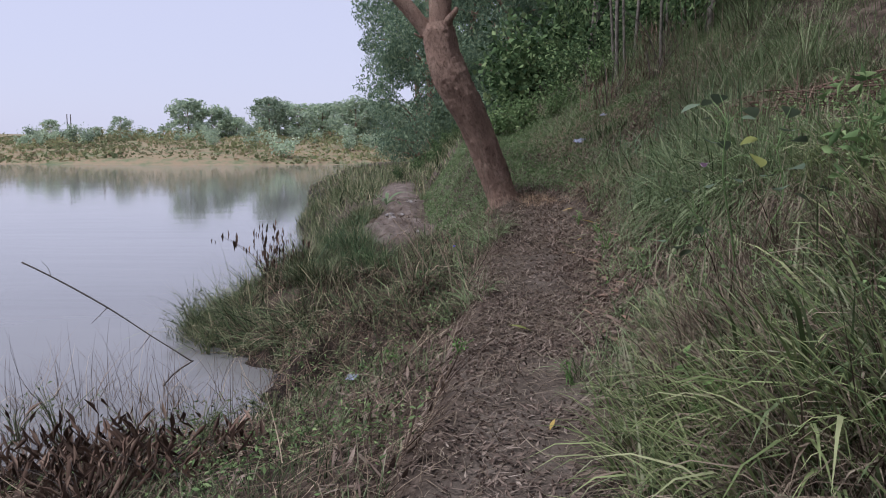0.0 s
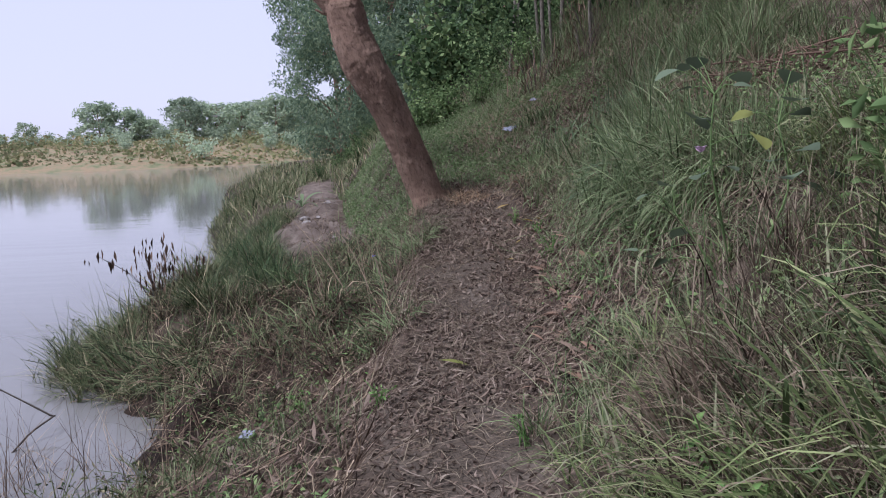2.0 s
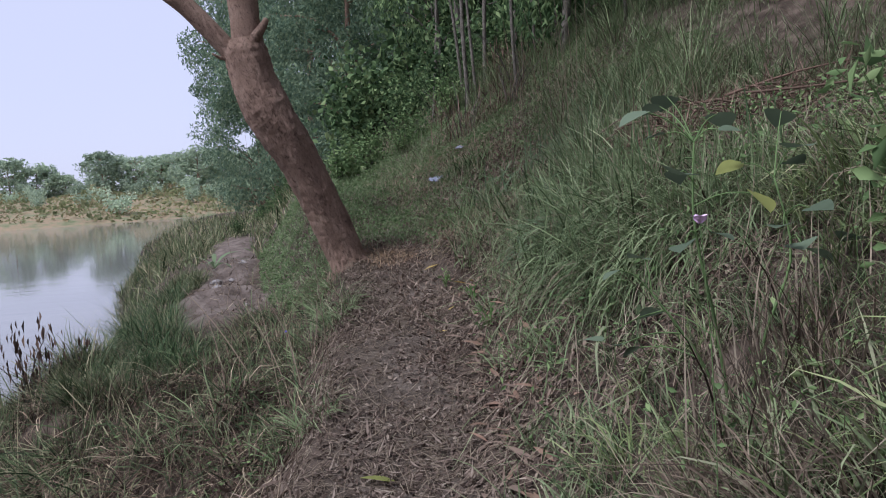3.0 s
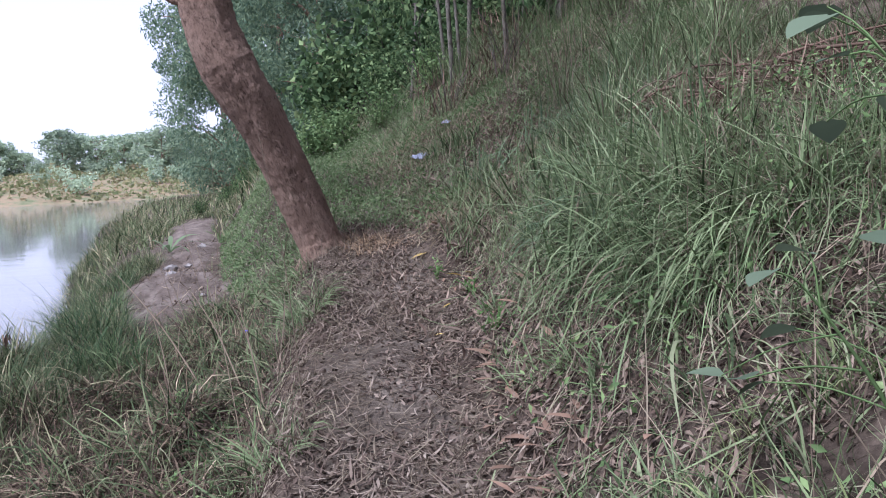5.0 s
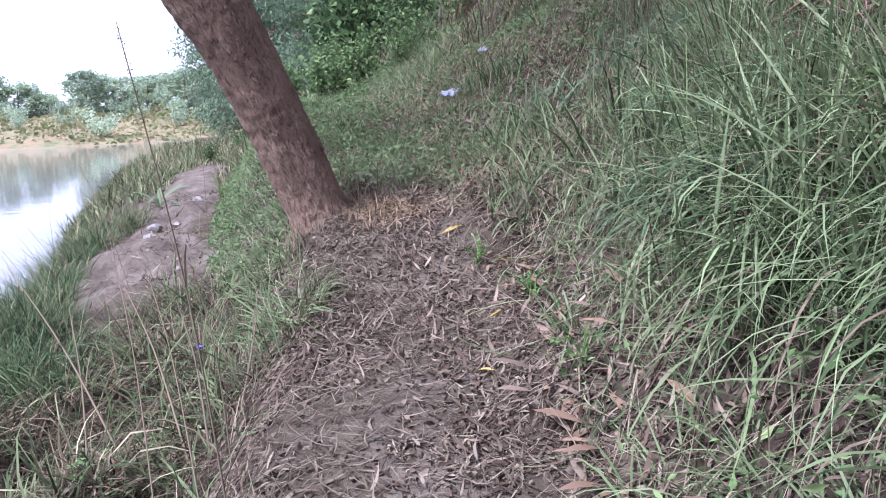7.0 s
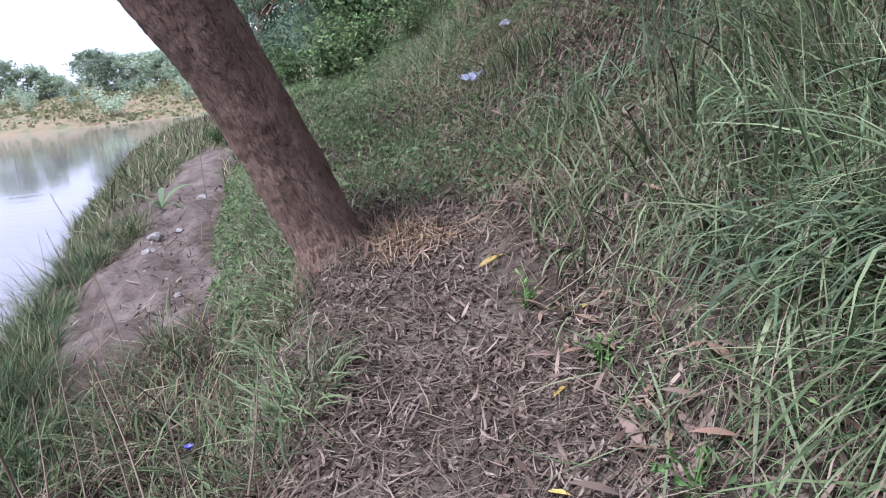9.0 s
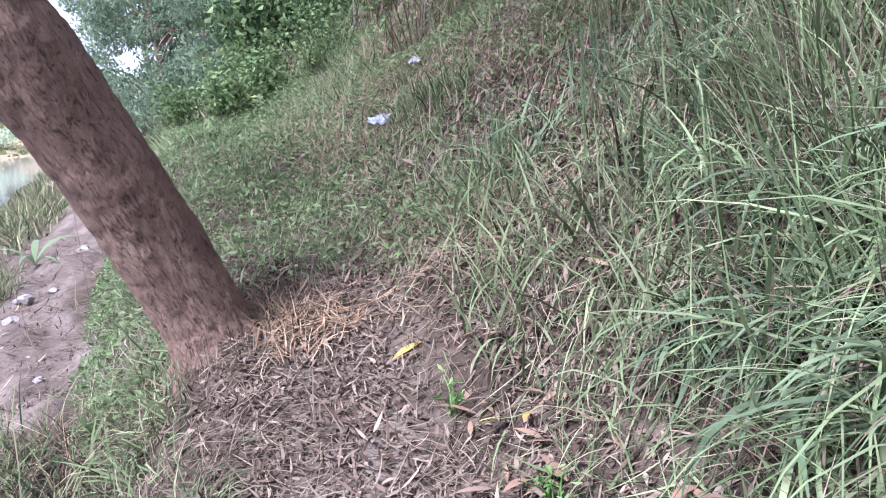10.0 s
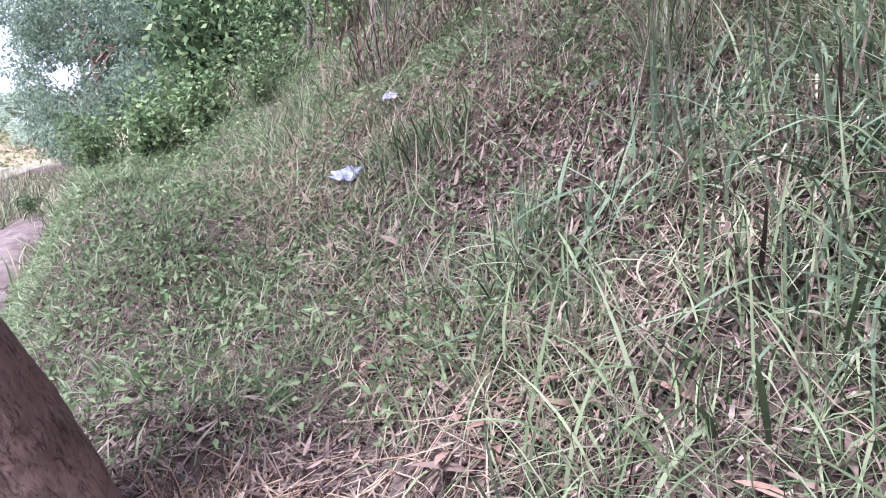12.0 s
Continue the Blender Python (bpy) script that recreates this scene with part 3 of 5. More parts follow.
place(pouring, [(x + float(along(PATH_X, y)), y, s_) for x, y, s_ in ((1.45, 5.5, 0.8), (1.3, 5.75, 0.95), (1.42, 6.1, 1.05), (1.2, 6.45, 0.9), (1.5, 5.6, 0.9))],
      "overhanging tussocks on the slope", "lush long green grass pouring down the slope", tilt=0.0, swing=25)
broad = [hanging("broad_bladed_tussock", BROAD, 130, 0.52, 0.20, 0.019, 0.2, 0.7, True) for _ in range(3)]
place(broad, [(x + float(along(PATH_X, y)), y, s_) for x, y, s_ in ((1.3, 6.85, 0.95), (1.15, 7.25, 0.8), (1.5, 7.1, 0.9), (1.05, 7.65, 0.7), (1.4, 7.6, 0.8), (1.7, 7.35, 0.8))],
      "broad-bladed tussocks on the slope", "broad-bladed blue-green grass drooping over brown litter", tilt=0.0, swing=40)
mixed = [tussock("mixed_grass_tussock", GRASS, 130, 0.68, 0.26, 0.013, 1.5, 0.58, 0.5, None, 0.7) for _ in range(3)] + [tussock("mixed_grass_tussock", BLADE, 130, 0.78, 0.26, 0.015, 1.6, 0.45, 0.5, None, 0.7) for _ in range(4)]
sx, sy = scatter(125, 0.8, 4.4, 1.2, 4.8, lambda x, y: np.clip((x - along(PATH_X, y) - 0.32) / 0.25, 0, 1) * (0.5 + vnoise(x, y, 0.8, 6)) * np.where(x > 2.8, 0.3, 1) * np.where((y > 4.4) & (x < 1.3), 0.1, 1) * ~short_spot(x, y) * (np.hypot(x - 1.6, y - 4.15) > 0.42))
place(mixed, [(x, y, RNG.uniform(0.5, 1.0) * np.interp(x - along(PATH_X, y), [0.3, 0.7, 1.1, 2.2, 4], [0.35, 0.75, 1, 0.75, 0.5]) * (0.42 if 3.0 < y < 5.2 and 0.9 < x < 2.2 else 1)) for x, y in zip(sx, sy)], "half-dry tussocks on the slope", "tall half-dry grass tussock mixing green and brown blades", tilt=0.0, swing=60)
dense = [tussock("low_grass_tussock", BLADE, 120, 0.50, 0.26, 0.012, 1.7, 0.3, 0.5, None, 0.6) for _ in range(3)] + [tussock("low_grass_tussock", GRASS, 110, 0.45, 0.26, 0.011, 1.6, 0.45, 0.5, None, 0.6) for _ in range(3)]
sx, sy = scatter(96, 0.6, 2.4, 2.0, 5.0, lambda x, y: np.clip((x - along(PATH_X, y) - np.interp(y, [2, 4, 5], [0.35, 0.5, 1.0])) / 0.2, 0, 1) * np.where(short_spot(x, y), 0.25, 1))
place(dense, [(x, y, RNG.uniform(0.6, 1.1) * np.interp(x - along(PATH_X, y), [0.3, 0.8], [0.5, 1]) * (0.5 if y > 3.9 else 1)) for x, y in zip(sx, sy)], "half-high tussocks on the slope", "half-high tangled grass tussock beside the path", tilt=0.0, swing=80)
dead = [tussock("dead_grass_clump", STRAW, 80, 0.58, 0.20, 0.006, 0.7, 0.0, 0.4, None, 0.6) for _ in range(3)]
sx, sy = scatter(16, 0.8, 2.4, 2.0, 4.9, lambda x, y: np.clip((x - along(PATH_X, y) - 0.6) / 0.2, 0, 1) * ~short_spot(x, y) * (y < 4.4))
place(dead, [(x, y, RNG.uniform(0.6, 1.1)) for x, y in zip(sx, sy)], "dead clumps on the slope", "dead brown grass clump with stiff broken stems", tilt=0.0, swing=120)
thin = [hanging("thin_grass_tussock", GRASS, 95, 0.40, 0.30, 0.0085, 0.18, 0.7) for _ in range(4)] + [hanging("thin_grass_tussock", GRASS, 90, 0.46, 0.28, 0.009, 0.18, 0.7) for _ in range(3)]
sx, sy = scatter(108, 1.3, 4.5, 7.0, 10.2, lambda x, y: slope_keep(x, y) * (leaf_drift(x, y) < 0.35) * (x > along(PATH_X, y) + np.interp(y, [7, 8, 9], [1.1, 0.85, 0.6])) * (1 - path_mask(x, y)) * (0.3 + vnoise(x, y, 0.6, 19)))
place(thin, [(x, y, RNG.uniform(0.5, 1.15) * np.interp(x, [1.4, 1.9, 3, 4], [0.6, 1, 0.9, 0.8])) for x, y in zip(sx, sy)], "thin tussocks on the slope", "thin straggling grass tussock over brown leaf litter", tilt=0.0, swing=40)
upright = [tussock("tall_grass_clump", GRASS, 150, 1.25, 0.20, 0.008, 0.7, 0.45, 0.1, None, 0.3) for _ in range(2)]
place(upright, [(2.35, 7.45, 0.6), (2.6, 7.9, 0.68), (3.2, 8.6, 0.75), (3.9, 8.6, 0.8), (3.1, 10.0, 0.7), (4.6, 7.6, 0.8)], "tall clumps on the slope", "tall upright pale green grass clump on the slope", tilt=0.0)
brow = [tussock("brow_grass", LUSH, 90, 0.7, 0.28, 0.009, 1.3, 0.3, 0.3, None, 0.5) for _ in range(3)]
sx, sy = scatter(38, 3.3, 6.2, 6.0, 12.5, lambda x, y: (x > 2.6 + np.maximum(0, y - 9) * 0.25) * ((y > 7.7) | (x > 4.4)) * 1.0)
place(brow, [(x, y, RNG.uniform(0.6, 1.1)) for x, y in zip(sx, sy)], "grass on the brow", "rank half-dry grass on the brow of the slope", tilt=0.0, swing=180)
thatch = [tussock("dead_thatch", STRAW, 150, 0.55, 0.24, 0.008, 1.5, 0.0, 0.7, None, 0.7) for _ in range(3)]
sx, sy = scatter(20, 0.75, 2.0, 1.9, 3.9, lambda x, y: np.exp(-((x - along(PATH_X, y) - 1.0) / 0.3) ** 2))
place(thatch, [(x, y, RNG.uniform(0.6, 1.05)) for x, y in zip(sx, sy)], "dead thatch on the slope", "reddish brown dead grass thatch hanging on the slope", tilt=0.0, swing=70)
# lower, yellower tufts beyond the tree
low = [tussock("grass_tuft", LUSH, 80, 0.26, 0.16, 0.006, 1.6, 0.2) for _ in range(4)]
sx, sy = scatter(170, 0.2, 4.8, 9.3, 14.5, lambda x, y: np.clip(1 - 1.2 * path_mask(x, y) - ledge(x, y) - 0.7 * leaf_drift(x, y), 0, 1) * (x > along(FOOT_X, y) + 0.1))
place(low, [(x, y, RNG.uniform(0.6, 1.2)) for x, y in zip(sx, sy)], "low grass tufts", "low yellow-green grass tuft on the slope")
sx, sy = scatter(20, 1.0, 2.3, 4.1, 7.6, lambda x, y: np.where(short_spot(x, y), 1, 0.35 * (np.abs(x - along(PATH_X, y) - 0.7) < 0.28)))
edge_tufts = [tussock("path_edge_tuft", LUSH, 90, 0.24, 0.13, 0.007, 1.5, 0.15) for _ in range(3)]
place(edge_tufts, [(x, y, RNG.uniform(0.55, 1.15)) for x, y in zip(sx, sy)], "fresh tufts beside the path", "small fresh green grass tuft among fallen leaves")
# fine sedge on the river side
def sedge_patch(x, y):
    return np.clip(3.4 * vnoise(x, y, 0.75, 18) - 1.3, 0.03, 1)


fine = [tussock("sedge_clump", SEDGE, 190, 0.52, 0.2, 0.009, 1.4, 0.3) for _ in range(4)]
sx, sy = scatter(95, -3.0, 0.2, 7.0, 15.0, lambda x, y: (1 - ledge(x, y)) * (x > along(EDGE_X, y) - 0.1) * (x < along(FOOT_X, y) + 0.05) * np.where(y > 9.4, x < along(BANK_X, y) + 0.75, 1) * np.where((y < 8.8) & (x > -1.2), 0.05, 1) * sedge_patch(x, y))
place(fine, [(x, y, RNG.uniform(0.5, 1.1) * (0.62 if y > 9.4 else 1)) for x, y in zip(sx, sy)], "sedge clumps on the bank", "dark green sedge clump growing on the river bank")
ridge = [tussock("tall_sedge", TALL_SEDGE, 170, 0.64, 0.2, 0.008, 1.5, 0.25, 0.2) for _ in range(4)]
sx, sy = scatter(46, -2.4, -0.4, 8.0, 12.6, lambda x, y: np.exp(-((x - along(BANK_X, y) - np.interp(y, [8, 9, 10, 12], [0.85, 0.75, 0.35, 0.2])) / 0.24) ** 2) * (1 - ledge(x, y)))
place(ridge, [(x, y, RNG.uniform(0.4, 0.95) * (0.72 if y > 9.6 else 0.9)) for x, y in zip(sx, sy)], "tall sedge along the bank", "tall fresh green sedge clump on the bank's crest", tilt=0.2)
overhang = [tussock("overhanging_grass", SEDGE, 160, 0.55, 0.24, 0.0095, 2.2, 0.6, 0.7, DEAD) for _ in range(3)]
sx, sy = scatter(46, -3.0, -0.9, 6.6, 9.4, lambda x, y: np.exp(-((x - along(EDGE_X, y) - 0.28) / 0.2) ** 2))
place(overhang, [(x, y, RNG.uniform(0.6, 1.0)) for x, y in zip(sx, sy)], "grass over the water's edge", "matted green and brown grass overhanging the water's edge", tilt=0.6, swing=60)
# the drooping fringe between path and ledge
clump = [tussock("dry_clump", SEDGE, 140, 0.50, 0.24, 0.010, 2.2, 0.85, 0.5, DEAD) for _ in range(3)]
sx, sy = scatter(80, -2.0, 0.15, 5.9, 9.0, lambda x, y: ((x > along(EDGE_X, y) + 0.35) & (x < along(FOOT_X, y) + 0.2)) * 1.0)
place(clump, [(x, y, RNG.uniform(0.5, 1.0)) for x, y in zip(sx, sy)], "dry clumps on the bank", "matted grey-brown dry grass clump on the bank", tilt=0.7, swing=120)
tangle = [tussock("tangled_grass", SEDGE, 150, 0.58, 0.24, 0.0085, 2.0, 0.82, 0.4, DEAD) for _ in range(3)] + [tussock("tangled_grass", GRASS, 140, 0.55, 0.24, 0.0085, 2.1, 0.78, 0.4, DEAD) for _ in range(2)]
sx, sy = scatter(84, -1.4, 0.2, 6.2, 9.6, lambda x, y: ((x > along(EDGE_X, y) + 0.5) & (x < along(FOOT_X, y) + 0.22)) * np.where(y < 6.9, 0.5, 1) * np.clip(x + 1.3, 0.15, 1) * (0.3 + vnoise(x, y, 0.5, 63)))
place(tangle, [(x, y, RNG.uniform(0.5, 1.0) * (0.75 if y > 8.8 else 1)) for x, y in zip(sx, sy)], "tangled grass below the path", "tangled half-dry grass hanging down the bank", tilt=0.5, swing=70)
fringe = [tussock("fringe_grass", SEDGE, 120, 0.45, 0.20, 0.008, 2.3, 0.75, 0.5, DEAD) for _ in range(2)] + [tussock("fringe_grass", GRASS, 110, 0.45, 0.20, 0.007, 2.3, 0.75, 0.5)] + [tussock("fringe_grass", GRASS, 110, 0.36, 0.18, 0.008, 2.0, 0.3, 0.5)]
sx, sy = scatter(42, -0.4, 0.9, 6.0, 9.6, lambda x, y: np.where(y < 7.7, 0.35, 1) * ((x > along(FOOT_X, y) - 0.05) & (x < along(PATH_X, y) - 0.40) & (np.hypot(x - 0.7, y - 9.05) > 0.3)) * 1.0)
place(fringe, [(x, y, RNG.uniform(0.6, 1.0)) for x, y in zip(sx, sy)], "fringe of the path", "drooping half-dry grass tuft at the path's edge", tilt=0.9, swing=80)


def stuff(name, arrays, mat, label, category):
    return tagged(part(name, arrays, mat), label, category, kind="stuff")


def strewn(n, x, y, length, width, flat, lift=0.01, bend=0.5, profile=None, segs=3, curl=0.35):
    """Things that lie on the ground: flat is how far from lying flat they may stick up, in radians."""
    z = land(x, y) + lift + RNG.random(n) * 0.02
    az = RNG.uniform(0, 2 * np.pi, n)
    e = 0.05
    rise = (land(x + np.cos(az) * e, y + np.sin(az) * e) - land(x - np.cos(az) * e, y - np.sin(az) * e)) / (2 * e)
    lean = np.pi / 2 - np.arctan(rise) - np.abs(RNG.normal(0, flat, n)) - 0.06
    return blades(np.stack([x, y, z], 1), az, length, width, lean, RNG.normal(0.1, bend, n), segs, 1.2, profile, RNG.normal(0, curl, n))


# short grass and straw between the tussocks
n = 24000
x, y = scatter(n, 0.6, 6.5, 0.6, 13.5, lambda x, y: slope_keep(x, y) * np.clip(2 * vnoise(x, y, 0.5, 24) - 0.35, 0.1, 1) * np.where((y > 4.8) & (y < 8.2) & (x < along(PATH_X, y) + 1.05), 0.25, 1) * np.where((y > 7) & (y < 9.6) & (x < 3), 0.5, 1) * np.where((x > 2.0) & (x < 3.4) & (y > 4) & (y < 7.7), 0.25, 1))
stuff("slope_grass", blades(np.stack([x, y, land(x, y) - 0.02], 1), RNG.uniform(0, 6.283, n), RNG.uniform(0.12, 0.42, n), RNG.uniform(0.004, 0.009, n), RNG.uniform(0.1, 0.9, n), RNG.uniform(0.3, 1.8, n)), GRASS,
      "uneven green and yellowing grass covering the slope", "grass")
n = 4400
x, y = scatter(n, 0.7, 4.4, 0.6, 13.0, lambda x, y: slope_keep(x, y) * (0.4 + vnoise(x, y, 0.5, 12)) * np.where(y > 7, 0.5, 1) * np.where(y < 4.8, 0.6, 1) * np.clip(3.6 - x, 0.3, 1))
stuff("slope_straw", strewn(n, x, y, RNG.uniform(0.15, 0.5, n), RNG.uniform(0.002, 0.006, n), 0.45, 0.03, 0.6), STRAW, "dry fallen straw lying among the grass", "straw")
n = 56000
x, y = scatter(n, -0.3, 4.5, 6.4, 16, lambda x, y: np.clip(1 - path_mask(x, y) - ledge(x, y) - 0.8 * leaf_drift(x, y), 0.02, 1) * (x > along(FOOT_X, y)) * np.where(y < 9, (x > along(PATH_X, y) + 0.62) * np.clip(1.8 * vnoise(x, y, 0.5, 66) - 0.3, 0.05, 1), 1))
MEADOW = foliage("low_meadow_grass", [(0.0, (0.10, 0.15, 0.07)), (0.45, (0.19, 0.26, 0.125)), (0.8, (0.29, 0.345, 0.19)), (1.0, (0.38, 0.37, 0.23))], 0.35, 0.55)
stuff("low_grass", blades(np.stack([x, y, land(x, y) - 0.02], 1), RNG.uniform(0, 6.283, n), RNG.uniform(0.05, 0.18, n), RNG.uniform(0.004, 0.010, n), RNG.uniform(0.2, 1.4, n), RNG.uniform(0.3, 1.4, n), 2), MEADOW,
      "short green grass beyond the tree", "grass")
n = 4600
x, y = scatter(n, 0.9, 4.2, 2.2, 11.5, lambda x, y: np.clip((x - along(PATH_X, y) - 0.38) / 0.3, 0, 1) * np.clip(2.2 * vnoise(x, y, 0.45, 64) - 0.35, 0.08, 1) * np.where((y > 4.6) & (y < 7.6) & (x < along(PATH_X, y) + 1.05), 0.4, 1) * (1 - 0.6 * leaf_drift(x, y)))
stuff("fallen_green_blades", strewn(n, x, y, RNG.uniform(0.12, 0.42, n), RNG.uniform(0.004, 0.010, n), 0.22, 0.025, 0.5, None, 4, 0.5), GRASS, "bent green grass blades lying over the fallen leaves", "grass")
# the left bank: dead stalks and thin weeds
n = 6500
x, y = scatter(n, -3.8, 0.3, 0.8, 9.6, lambda x, y: ((x > along(EDGE_X, y) - 0.15) & (x < along(FOOT_X, y) + 0.15)) * np.clip(2.2 * vnoise(x, y, 0.4, 13) - 0.45, 0.03, 1))
stuff("bank_straw", strewn(n, x, y, RNG.uniform(0.10, 0.45, n), RNG.uniform(0.003, 0.010, n), 0.14, 0.012, 0.3, None, 3, 0.7), DEAD, "dead brown stalks matted on the bank", "straw")
n = 6000
x, y = scatter(n, -3.9, 0.1, 1.5, 9.5, lambda x, y: ((x > along(EDGE_X, y) - 0.4) & (x < along(FOOT_X, y) - np.where(y > 6.2, 0.9, 0.1)) & ((y < 4.7) | (y > 7.3))) * np.clip(vnoise(x, y, 0.6, 14) * 1.6 - 0.4, 0, 1))
stuff("bank_weeds", blades(np.stack([x, y, np.maximum(land(x, y), WATER) - 0.03], 1), RNG.uniform(0, 6.283, n), RNG.uniform(0.10, 0.42, n) * np.where(y < 6.3, 0.6, 1), RNG.uniform(0.004, 0.008, n), RNG.uniform(0.0, 0.7, n), RNG.uniform(0.2, 1.4, n)), SEDGE,
      "thin green weeds along the water's edge", "weeds")
n = 2600
x, y = scatter(n, -2.4, 0.1, 2.2, 5.6, lambda x, y: ((x > along(EDGE_X, y) - 0.1) & (x < along(FOOT_X, y) + 0.1)) * np.clip(3 * vnoise(x, y, 0.5, 44) - 1.3, 0, 1))
stuff("bank_sprigs", blades(np.stack([x, y, np.maximum(land(x, y), WATER) - 0.02], 1), RNG.uniform(0, 6.283, n), RNG.uniform(0.08, 0.24, n), RNG.uniform(0.004, 0.009, n), RNG.uniform(0.0, 1.0, n), RNG.uniform(0.2, 1.4, n)), GRASS,
      "low green sprigs among the dead stalks", "weeds")
n = 9000
x, y = scatter(n, -4.5, 0, 8.0, 26, lambda x, y: (1 - ledge(x, y)) * np.clip(sedge_patch(x, y), 0.12, 1) * ((x > along(EDGE_X, y) - 0.1) & (x < along(FOOT_X, y) - 0.1)))
stuff("bank_grass", blades(np.stack([x, y, land(x, y) - 0.02], 1), RNG.uniform(0, 6.283, n), RNG.uniform(0.12, 0.4, n), RNG.uniform(0.004, 0.009, n), RNG.uniform(0.0, 0.9, n), RNG.uniform(0.2, 1.7, n)), SEDGE,
      "green grass on the river bank", "grass")
n = 11000
x, y = scatter(n, -7, 5, 15.5, 48, lambda x, y: ((x > along(EDGE_X, y)) * (1 - ledge(x, y)) * np.clip(22 / y, 0.2, 1)))
stuff("far_bank_grass", blades(np.stack([x, y, land(x, y) - 0.03], 1), RNG.uniform(0, 6.283, n), RNG.uniform(0.2, 0.6, n), RNG.uniform(0.012, 0.03, n), RNG.uniform(0.0, 0.9, n), RNG.uniform(0.2, 1.5, n)), SEDGE,
      "rank green grass on the bank under the trees", "grass")
# leaf litter
LEAFY = [0.15, 1.0, 0.75]
def litter_keep(x, y):
    worn = np.clip(1.3 - np.abs(x - along(PATH_X, y) - 0.06) / 0.24, 0, 1) * np.clip(2.2 * vnoise(x, y, 0.45, 61) - 0.4, 0, 1) * steps(5.4, 7.0, y)
    return (1 - 0.55 * worn) * np.clip(path_mask(x, y) + 0.7 * (1 - np.clip((np.abs(x - along(PATH_X, y)) - 0.4) / np.where((x > along(PATH_X, y)) & (y > 4.6), 1.05, 0.6), 0, 1)), 0.06, 1) * np.clip(2.3 * vnoise(x, y, 0.4, 15) - 0.45, 0.06, 1.6) * (x > along(FOOT_X, y) - 0.5) * np.where(y < 4.8, 0.45, 1)


n = 13000
x, y = scatter(n, -1.2, 3.2, 0.4, 12.6, litter_keep)
stuff("leaf_litter", strewn(n, x, y, RNG.uniform(0.04, 0.13, n), RNG.uniform(0.005, 0.014, n), 0.10, 0.003, 0.5, LEAFY + [0.4], 4, 0.9), LITTER, "brown slender fallen leaves covering the path", "leaves")
n = 26000
x, y = scatter(n, -1.2, 3.2, 0.4, 12.6, litter_keep)
stuff("crumbled_litter", leaves(np.stack([x, y, land(x, y) + 0.012 * RNG.random(n) + 0.002], 1), RNG.uniform(0.012, 0.045, n), 0.45, 0.0, 0.1), LITTER, "small crumbled bits of dead leaf on the path", "leaves")
def drift_keep(x, y):
    return np.clip(0.6 * (1 - path_mask(x, y)) * np.clip((x - along(PATH_X, y) - 0.4) / 0.3, 0, 1) * (0.65 + 0.5 * vnoise(x, y, 0.5, 27)) + 0.3 * path_mask(x, y) + leaf_drift(x, y), 0, 2) * 0.5 * np.where(y < 10.8, 1, 0.45)


n = 16000
x, y = scatter(n, 1.0, 4.0, 4.6, 12.8, drift_keep)
stuff("slope_litter", strewn(n, x, y, RNG.uniform(0.035, 0.105, n), RNG.uniform(0.006, 0.020, n), 0.3, 0.008, 0.9, LEAFY), DRIFT, "tan and brown fallen leaves caught in the grass of the slope", "leaves")
n = 34000
x, y = scatter(n, 1.0, 4.0, 4.5, 12.5, drift_keep)
stuff("slope_crumbs", leaves(np.stack([x, y, land(x, y) + 0.03 * RNG.random(n)], 1), RNG.uniform(0.015, 0.05, n), 0.36, 0.0, 0.15), DRIFT, "crumbled dead leaves and husks between the grass", "leaves")
n = 17000
x, y = scatter(n, -0.7, 2.6, 0.4, 12.3, lambda x, y: np.clip(path_mask(x, y) + 0.7 * (1 - np.clip((np.abs(x - along(PATH_X, y)) - 0.4) / 0.5, 0, 1)), 0.05, 1) * (0.3 + 1.2 * vnoise(x, y, 0.4, 16)) * (x > along(FOOT_X, y) - 0.3) * np.where(y < 5, 0.5, 1))
stuff("path_straw", strewn(n, x, y, RNG.uniform(0.04, 0.22, n), RNG.uniform(0.002, 0.006, n), 0.12, 0.004, 0.4, None, 3, 0.6), STRAW, "trodden bits of straw on the path", "straw")
n = 1500
x, y = scatter(n, -1.6, 0.1, 8.8, 16, lambda x, y: ledge(x, y))
stuff("ledge_litter", strewn(n, x, y, RNG.uniform(0.03, 0.14, n), RNG.uniform(0.003, 0.012, n), 0.15, 0.004, 0.4, LEAFY), DEAD, "scattered dead leaves and straw on the bare clay", "leaves")


